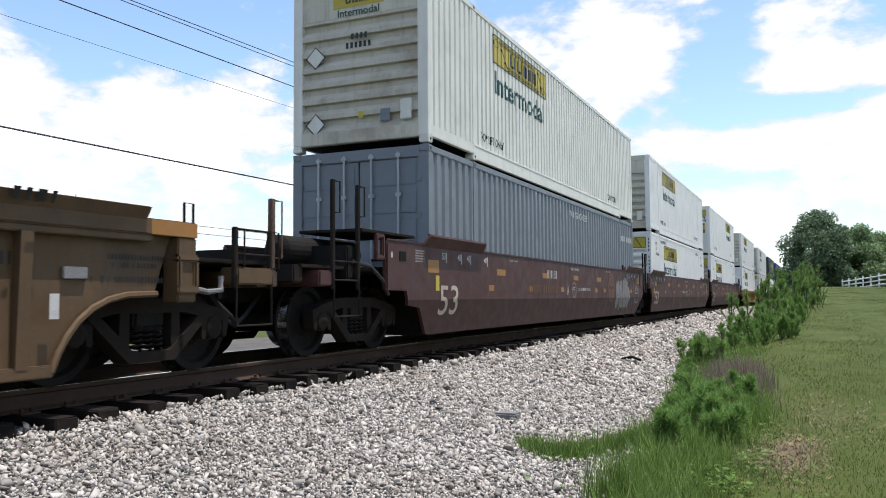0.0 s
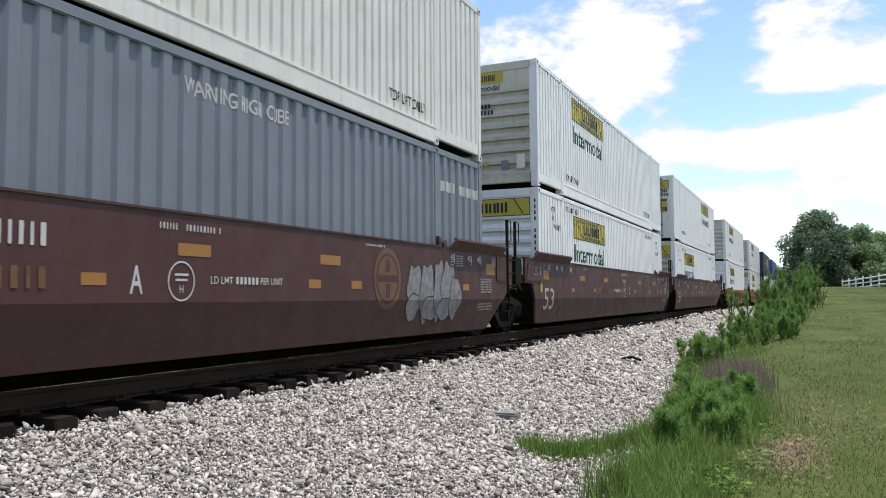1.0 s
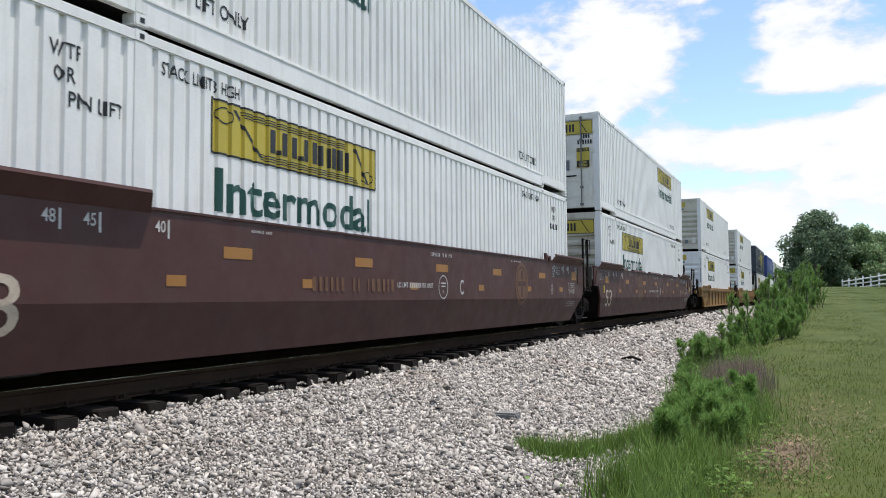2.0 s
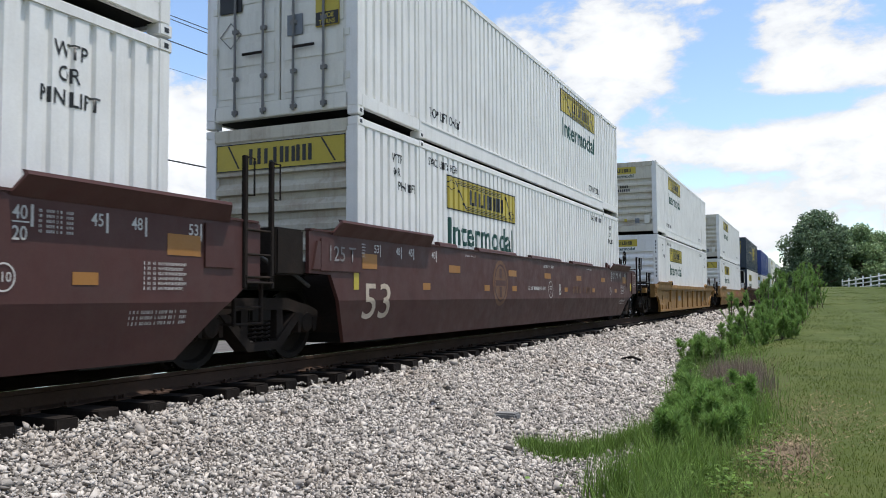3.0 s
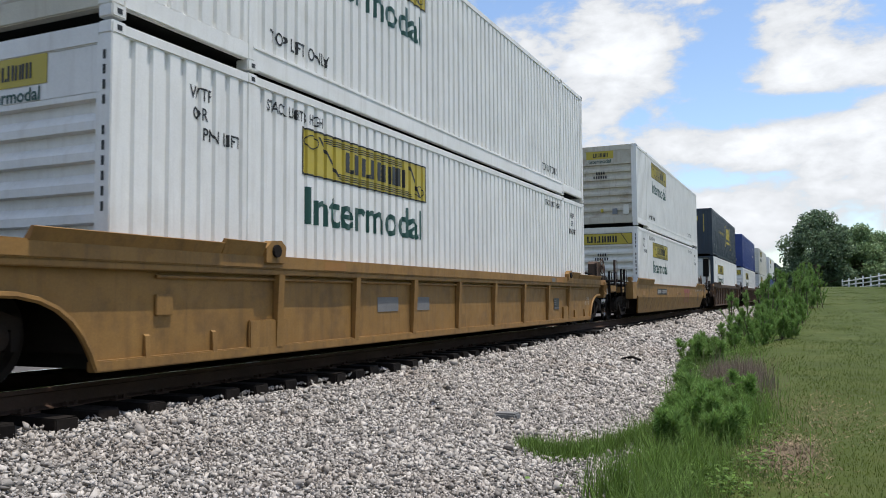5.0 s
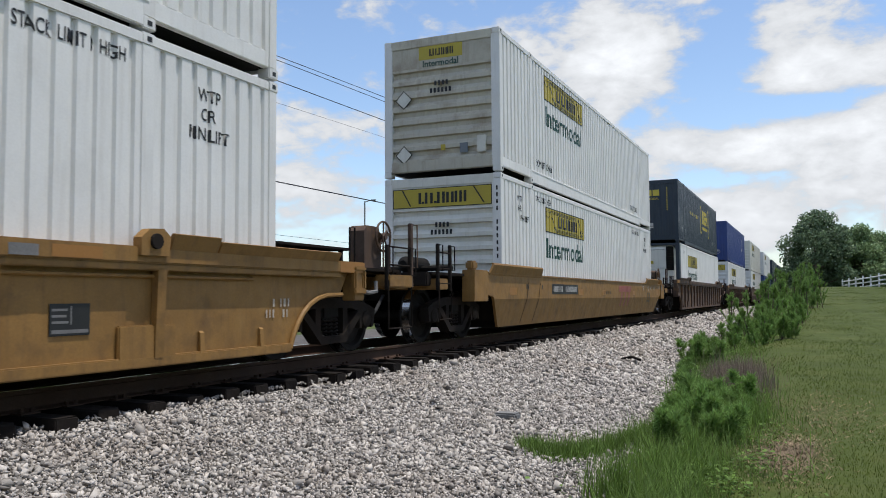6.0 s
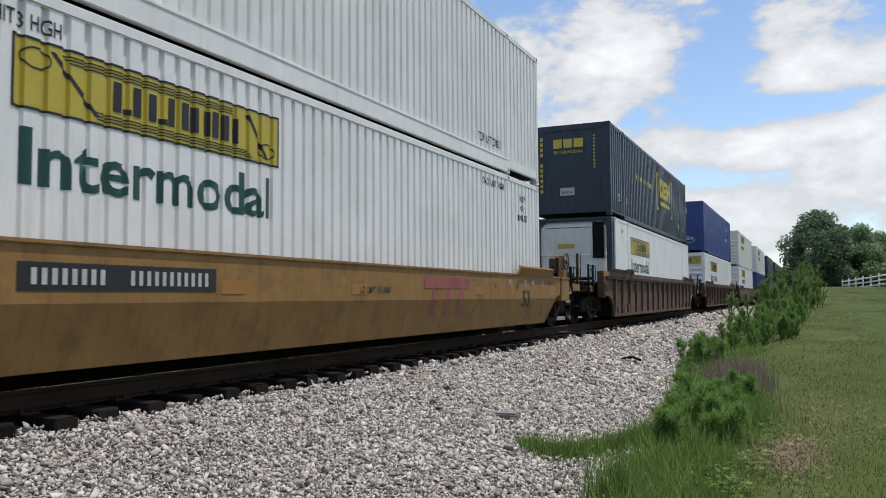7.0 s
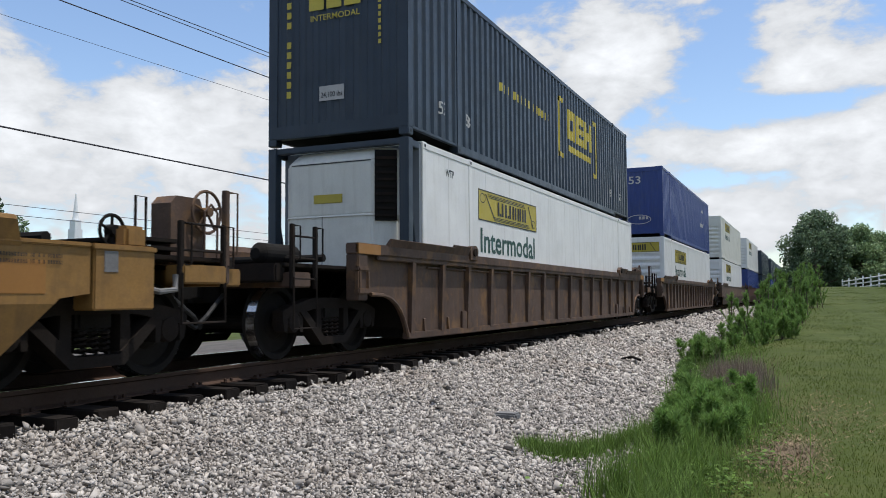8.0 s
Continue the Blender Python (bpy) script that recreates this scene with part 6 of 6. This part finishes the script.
def verge():
    """Tall rough grass along the foot of the ballast, and the tongue that runs out over the stones."""
    rs = np.random.RandomState(31)
    n = 21000
    y = 5.0 + 20 * rs.uniform(0, 1, n) ** 1.5
    x = np.array([toe(v) for v in y]) + 0.08 + np.abs(rs.normal(0.62, 0.42, n))
    clump = np.array([noise.noise((a * 1.5, b * 1.1, 0.3)) for a, b in zip(x, y)])
    keep = (clump > -0.06) & (rs.uniform(0, 1, n) < 0.4 + 1.2 * clump)
    h = 0.085 * rs.lognormal(0, 0.45, n) * (1 + 3.0 * np.clip(clump, 0, 1))
    h = np.clip(h, 0.03, 0.27)
    blades("tall_grass", x[keep], y[keep], h[keep], np.full(keep.sum(), 0.0065), "verge", "tall uncut green grass along the ballast", "grass", 5, 0.95)
    # tufts and single tall stalks
    tx, ty, th = [], [], []
    for cx, cy, r, m, hh in ((5.75, 9.6, 0.18, 500, 0.24), (5.65, 10.5, 0.22, 700, 0.30), (6.0, 10.7, 0.25, 600, 0.24), (5.45, 11.5, 0.2, 500, 0.32), (5.3, 12.6, 0.25, 500, 0.26), (5.5, 7.6, 0.2, 500, 0.2), (5.35, 6.5, 0.15, 260, 0.3), (5.9, 12.2, 0.3, 450, 0.2), (5.2, 14.8, 0.3, 350, 0.22), (4.95, 17.2, 0.3, 450, 0.24)):
        tx.append(rs.normal(cx, r, m)), ty.append(rs.normal(cy, r * 1.4, m)), th.append(hh * rs.lognormal(0, 0.28, m))
    for cx, cy in ((5.36, 6.6), (5.30, 6.75), (4.88, 14.0), (5.75, 8.2), (5.55, 7.3)):
        tx.append(rs.normal(cx, 0.025, 60)), ty.append(rs.normal(cy, 0.03, 60)), th.append(rs.uniform(0.12, 0.5, 60))
    m = 160
    ty.append(rs.uniform(6, 13, m)), tx.append(np.array([toe(v) for v in ty[-1]]) + rs.uniform(0.1, 1.0, m)), th.append(rs.uniform(0.25, 0.42, m))
    tx, ty, th = np.concatenate(tx), np.concatenate(ty), np.concatenate(th)
    blades("grass_tufts", tx, ty, th, np.full(len(tx), 0.0075), "verge", "tall bright green grass tufts and stalks", "grass", 12, 0.6)
    n = 5200
    k = rs.uniform(0, 1, n)
    x = 4.15 + 0.95 * k + rs.normal(0, 0.06, n)
    y = 8.0 - 0.55 * np.sin(k * 2.6) + 1.7 * k ** 2 + rs.normal(0, 0.16, n) * (0.6 + k)
    blades("creeping_grass", x, y, 0.075 * rs.lognormal(0, 0.35, n) * (1 + k), np.full(n, 0.008), "verge", "low grass creeping over the ballast", "grass", 6, 0.7)
    n = 7000
    y = rs.normal(14.4, 1.0, n)
    x = np.array([toe(v) for v in y]) + rs.normal(0.95, 0.26, n)
    blades("dry_weeds", x, y, 0.23 * rs.lognormal(0, 0.35, n), np.full(n, 0.007), "dry", "dry purplish brown weed stalks", "weeds", 7, 0.3)


def weeds():
    """Low broad-leaved weeds and clover between lawn and ballast."""
    rs = np.random.RandomState(77)
    v = np.array([(-0.5, 0, 0), (0.5, 0, 0), (0.45, 0.5, 0.35), (0, 1.0, 0.25), (-0.45, 0.5, 0.35)])
    n = 16000
    y = 4.5 + 22 * rs.uniform(0, 1, n) ** 1.4
    x = np.array([toe(q) for q in y]) + rs.normal(0.75, 0.34, n)
    keep = np.array([noise.noise((a * 1.9, b * 1.4, 5.1)) for a, b in zip(x, y)]) > -0.05
    x, y = x[keep], y[keep]
    n = len(x)
    s = rs.uniform(0.018, 0.042, n)
    P = np.stack([x, y, on_ground(x, y) + rs.uniform(0.005, 0.10, n)], 1)
    scattered("broadleaf_weeds", [v], [np.array([(0, 1, 2), (0, 2, 3), (0, 3, 4)])], P, turns_about(rs, n, False), np.stack([s, s, s], 1), "verge", "low broad-leaved green weeds and clover", "weeds")


def worn_patch():
    """Dry thatch where the lawn is worn through."""
    rs = np.random.RandomState(88)
    x = np.concatenate([rs.normal(6.55, 0.17, 5200), rs.normal(6.85, 0.35, 1800)])
    y = np.concatenate([rs.normal(8.7, 0.5, 5200), rs.normal(11.3, 0.9, 1800)])
    blades("dry_thatch", x, y, 0.022 * rs.lognormal(0, 0.4, len(x)), np.full(len(x), 0.012), "thatch", "dry brown thatch on a worn patch of lawn", "grass", 9, 2.5)


def shrub_thing(seed, h, material="shrub"):
    """A young feathery shrub: several upright stems, each set round with needle leaves pointing up and out."""
    rs = np.random.RandomState(seed)
    root = thing("shrub", "young feathery green shrub on the embankment", "shrub", group="shrubs by the track")
    stems = bmesh.new()
    P, D, L = [], [], []

    def brush(p0, q, count, l0):
        """Needles set round a twig, pointing along it and outward."""
        ax = (q - p0) / np.linalg.norm(q - p0)
        for i in range(count):
            P.append(p0 + (q - p0) * rs.uniform(0.15, 1.0))
            d = ax * 0.9 + rs.normal(0, 0.55, 3)
            D.append(d / np.linalg.norm(d))
            L.append(l0 * rs.uniform(0.6, 1.25))

    for s in range(int(rs.randint(6, 10))):
        a = rs.uniform(0, 2 * np.pi)
        base = np.array([np.cos(a), np.sin(a), 0.0]) * rs.uniform(0.05, 0.55) * h
        sh = h * rs.uniform(0.3, 1.0)
        tip = base + np.array([rs.normal(0, 0.12) * sh, rs.normal(0, 0.07) * sh, sh])
        rod(stems, [base, (base + tip) / 2, tip], 0.011 * h, 5)
        brush(base + (tip - base) * 0.75, tip, 120, 0.11)
        f = 0.12
        while f < 0.92:
            for w in range(int(rs.randint(2, 5))):
                p0 = base + (tip - base) * (f + rs.uniform(-0.03, 0.03))
                az = rs.uniform(0, 2 * np.pi)
                bl = (0.34 * sh * (1.0 - f) + 0.08) * rs.uniform(0.5, 1.3)
                q = p0 + np.array([np.cos(az) * 0.55, np.sin(az) * 0.55, 0.95]) * bl
                rod(stems, [p0, q], 0.004 * h, 4)
                brush(p0, q, int(55 + 90 * bl), 0.085)
            f += rs.uniform(0.13, 0.22)
    part("woody_stem", stems, "bark", root)
    P, D, L = np.array(P), np.array(D), np.array(L)
    side = np.cross(D, rs.normal(size=D.shape))
    side /= np.linalg.norm(side, axis=1, keepdims=True)
    w = 0.0032 + 0.0022 * h
    V = np.stack([P - side * w * 0.6, P + side * w * 0.6, P + D * (L * 0.55)[:, None] + side * w, P + D * L[:, None], P + D * (L * 0.55)[:, None] - side * w], 1).reshape(-1, 3)
    n = len(P)
    F = (np.arange(n) * 5)[:, None] + np.array([0, 1, 2, 3, 4])[None]
    me = bpy.data.meshes.new("foliage")
    me.from_pydata(V.tolist(), [], F.tolist())
    me.materials.append(M[material])
    part("foliage", me, material, root)
    return root


def crown_mesh(rs, clumps, per, leaf, spread, material):
    """Many small leaves gathered in clumps of uneven size."""
    P, S = [], []
    for c, r in clumps:
        n = int(per * r * r)
        d = rs.normal(size=(n, 3))
        d /= np.linalg.norm(d, axis=1, keepdims=True)
        P.append(np.array(c) + d * (r * rs.uniform(0.45, 1.08, (n, 1))) * np.array([1, 1, 0.8]))
        S.append(np.full(n, leaf))
    P, S = np.concatenate(P), np.concatenate(S)
    n = len(P)
    a = rs.normal(size=(n, 3))
    a /= np.linalg.norm(a, axis=1, keepdims=True)
    b = np.cross(a, rs.normal(size=(n, 3)))
    b /= np.linalg.norm(b, axis=1, keepdims=True)
    s = (S * rs.uniform(0.6, 1.3, n))[:, None]
    V = np.stack([P - a * s, P + b * s * 0.5, P + a * s, P - b * s * 0.5], 1).reshape(-1, 3)
    F = (np.arange(n) * 4)[:, None] + np.arange(4)[None]
    me = bpy.data.meshes.new("crown")
    me.from_pydata(V.tolist(), [], F.tolist())
    me.materials.append(M[material])
    return me


def tree(seed, h, wide, material, label, name="tree", conifer=False, low=0.18, leaf=0.17, per=150):
    rs = np.random.RandomState(seed)
    root = thing(name, label, "tree", group="trees beyond the lawn")
    bm = bmesh.new()
    rows = [(0.03 * h * (1 - z) + 0.03, z * h * 0.9) for z in (0, 0.05, 0.3, 0.6, 1.0)]
    n = 9
    rings = [[bm.verts.new((r * math.cos(2 * math.pi * k / n) + 0.02 * z * math.sin(z), r * math.sin(2 * math.pi * k / n), z)) for k in range(n)] for r, z in rows]
    for a, b in zip(rings, rings[1:]):
        for k in range(n):
            bm.faces.new((a[k], a[(k + 1) % n], b[(k + 1) % n], b[k]))
    bm.faces.new(rings[-1][::-1])
    clumps = []
    for i in range(int(rs.randint(34, 44))):
        f = low + (1 - low) * (i + rs.uniform(0, 1)) / 40
        reach = wide * ((1.05 - f) ** 0.8 if conifer else math.sin(min(1, max(0.12, (f - low) / (1 - low) * 0.85 + 0.18)) * math.pi) ** 0.6) * rs.uniform(0.45, 1.0)
        a = rs.uniform(0, 2 * math.pi)
        c = (reach * math.cos(a), reach * math.sin(a), f * h * 0.95)
        clumps.append((c, wide * (0.26 if conifer else 0.36) * rs.uniform(0.7, 1.25)))
        if i % 2 == 0:
            z0 = max(0.1 * h, c[2] - 0.35 * reach)
            rod(bm, [(0, 0, min(z0, 0.88 * h)), (c[0] * 0.6, c[1] * 0.6, (z0 + c[2]) / 2), c], 0.006 * h, 5)
    clumps.append(((0, 0, h * 0.96), wide * 0.16))
    part("trunk", bm, "bark", root)
    part("crown", crown_mesh(rs, clumps, per / max(leaf, 0.1) ** 2 * 0.07, leaf, wide, material), material, root)
    return root


def place(ob, x, y, turn=0.0, z=None, size=1.0):
    ob.matrix_basis = pose(x, y, (ground_z(x, y) if z is None else z) - 0.03, 0, 0, turn) @ Matrix.Diagonal((size, size, size, 1))
    return ob


lawn()
verge()
weeds()
worn_patch()
shrubs = [shrub_thing(1, 0.65), shrub_thing(2, 1.0), shrub_thing(3, 1.4), shrub_thing(4, 1.8), shrub_thing(8, 0.42), shrub_thing(9, 0.55)]
SPOTS = [[(4.43, 19.1), (4.55, 20.4), (4.75, 18.2), (6.1, 22.5)], [(5.35, 21.6), (5.0, 23.0), (5.9, 25.0), (6.2, 28.0)], [(5.3, 25.5), (5.75, 28.5), (6.0, 32.0), (6.5, 36.0)], [(5.4, 30.5), (5.9, 37.0), (6.3, 41.0), (6.6, 46.0)],
         [(5.5, 8.7), (5.95, 9.3), (5.3, 9.9), (5.55, 11.3), (5.2, 12.5)], [(5.7, 9.6), (5.4, 10.8), (5.85, 11.6), (4.95, 13.6)]]
turn = 0
for s, spots in zip(shrubs, SPOTS):
    place(s, *spots[0], 20)
    for q in spots[1:]:
        turn += 67
        place(copy_thing(s, Matrix.Identity(4)), *q, turn)

dark = tree(5, 9.0, 3.3, "pine", "tall dark green tree with a ragged crown", low=0.06)
place(dark, 7.2, 95, 0)
broad = tree(6, 8.0, 3.2, "leaf", "broad leafy green tree in full summer leaf", low=0.08)
place(broad, 17.0, 96, 0)
for i, (x, y, s) in enumerate(((9.4, 101, 0.88), (11.6, 98, 0.84), (13.4, 101, 0.78), (19.5, 97, 1.0), (23, 100, 1.05), (29, 104, 1.2), (10, 116, 0.8), (15.5, 118, 0.85), (5.6, 120, 0.75))):
    place(copy_thing(dark if i == 0 else broad, Matrix.Identity(4)), x, y, 70 * i, None, s)
for i, (x, y, s) in enumerate(((-49, 40, 1.15), (-128, 108, 1.0), (-118, 104, 1.05), (-108, 100, 0.9), (-97, 104, 0.85), (-90, 98, 0.8), (-84, 104, 0.9), (-78, 100, 1.0), (-72, 104, 1.0), (-66, 98, 0.9), (-60, 106, 0.9), (-54, 104, 0.85))):
    place(copy_thing(dark if i in (0, 4, 9) else broad, Matrix.Identity(4)), x, y, 50 * i, -1.0, s)


def far_woods():
    rs = np.random.RandomState(9)
    cl = []
    for i in range(150):
        x, y = rs.uniform(-420, 20), rs.uniform(330, 420)
        cl.append(((x, y, rs.uniform(1, 9)), rs.uniform(4, 8)))
    for i in range(90):
        x, y = rs.uniform(10, 190), rs.uniform(180, 260)
        cl.append(((x, y, rs.uniform(0, 6)), rs.uniform(3, 6)))
    for i in range(120):
        x, y = rs.uniform(-420, -260), rs.uniform(-60, 360)
        cl.append(((x, y, rs.uniform(0, 7)), rs.uniform(4, 8)))
    # unseen ring of clumps behind the camera, added to block low sky light
    for i in range(260):
        a = rs.uniform(-0.55, 3.4)
        r = rs.uniform(70, 110)
        x, y = 20 + r * math.cos(a), -10 - r * math.sin(a)
        if x > -40:
            cl.append(((x, y, rs.uniform(0, 10)), rs.uniform(4, 7)))
    ob = new("far_woods", crown_mesh(rs, cl, 14, 1.0, 1, "leaf"))
    tagged(ob, "distant green woods on the horizon, plus an unseen ring added behind the camera", "woods", kind="stuff")


far_woods()


def fence():
    """White post and rail fence that bends along the far edge of the lawn."""
    root = thing("fence", "white painted post and rail fence at the lawn's edge", "fence")
    pts = []
    for i in range(15):
        k = i / 14
        pts.append((9.5 + 7.0 * k, 92 - 34 * k))
    tops = [(x, y, ground_z(x, y)) for x, y in pts]
    for x, y, z in tops:
        part("post", once("fpost", lambda: Box(-0.07, 0.07, -0.07, 0.07, -0.2, 1.35, bevel=0.01), "fence"), "fence", root, at=pose(x, y, z))
    for (a, b) in zip(tops, tops[1:]):
        for h in (0.35, 0.72, 1.10):
            part("rail", Rod([(a[0], a[1], a[2] + h), (b[0], b[1], b[2] + h)], 0.065, 4), "fence", root)


fence()


def wires():
    for x, z, rise, r in ((-10.0, 4.775, 0.007, 0.022), (-10.0, 8.27, 0.018, 0.016), (-10.0, 8.92, 0.033, 0.013), (-10.0, 9.03, 0.040, 0.013), (-10.0, 7.46, 0.023, 0.006), (-30.0, 5.1, 0.0, 0.016), (-30.0, 5.6, 0.0, 0.016)):
        w = part("overhead_wire", Rod([(x, y, z + rise * 25 * math.sin((y - 18) / 25)) for y in range(-60, 320, 5)], r, 5), "cable")
        tagged(w, "thin black overhead wire running along the track", "cable", "overhead wires")


wires()


def steeple():
    root = thing("church_steeple", "slender white church steeple beyond the trees", "church")
    root.location = (-95.5, 90, -1.0)
    part("spire", lathe_z([(0.55, 14.0), (0.40, 14.6), (0.08, 18.0), (0.03, 18.2)], 8), "fence", root)
    part("belfry", Box(-0.6, 0.6, -0.6, 0.6, 12.6, 14.0, bevel=0.05), "fence", root)
    part("tower", Box(-0.75, 0.75, -0.75, 0.75, 0, 12.6, bevel=0.05), "fence", root)


def lathe_z(rows, n):
    bm = bmesh.new()
    rings = [[bm.verts.new((r * math.cos(2 * math.pi * k / n), r * math.sin(2 * math.pi * k / n), z)) for k in range(n)] for r, z in rows]
    for a, b in zip(rings, rings[1:]):
        for k in range(n):
            bm.faces.new((a[k], a[(k + 1) % n], b[(k + 1) % n], b[k]))
    bm.faces.new(rings[0])
    bm.faces.new(rings[-1][::-1])
    return bm


steeple()


def street_lamp():
    root = thing("street_lamp", "tall grey street lamp beyond the railway track", "lamp")
    root.location = (-44.8, 90, -1.0)
    part("pole", Rod([(0, 0, 0), (0, 0, 14.1)], 0.08, 8), "slab", root)
    part("arm", Rod([(0, 0, 14.0), (0.9, 0.2, 14.2)], 0.05, 6), "slab", root)
    part("lamp_head", Box(0.8, 1.5, 0.05, 0.35, 14.12, 14.28, bevel=0.05), "slab", root)


street_lamp()

stick = part("broken_stick", merge(Rod([(0, 0, 0), (0.22, -0.25, 0.05), (0.45, -0.6, 0.02)], 0.03, 6), Rod([(0.1, -0.1, 0.03), (0.0, -0.3, 0.02)], 0.018, 5)), "black")
stick.location = (3.05, 17.9, ground_z(3.05, 17.9) + 0.05)
tagged(stick, "dark broken branch lying on the ballast", "branch")
slab = part("flat_stone", Box(-0.14, 0.14, -0.09, 0.09, -0.03, 0.05, bevel=0.02), "slab")
slab.location = (3.54, 9.07, ground_z(3.54, 9.07) + 0.03)
tagged(slab, "flat grey slab of stone on the ballast", "stone")


# ---- movement ----
def motions():
    """The train rolls past at an even speed, and its wheels turn with it."""
    for ob, y, z in TRAIN:
        walk(ob, [(float(t), pose(0, y - gone(t), z)) for t in range(9)])
    for w, s in WHEELS:
        walk(w, [(k / 30, pose(0, s, 0.458, math.degrees(gone(k / 30) / 0.458))) for k in range(241)])


motions()
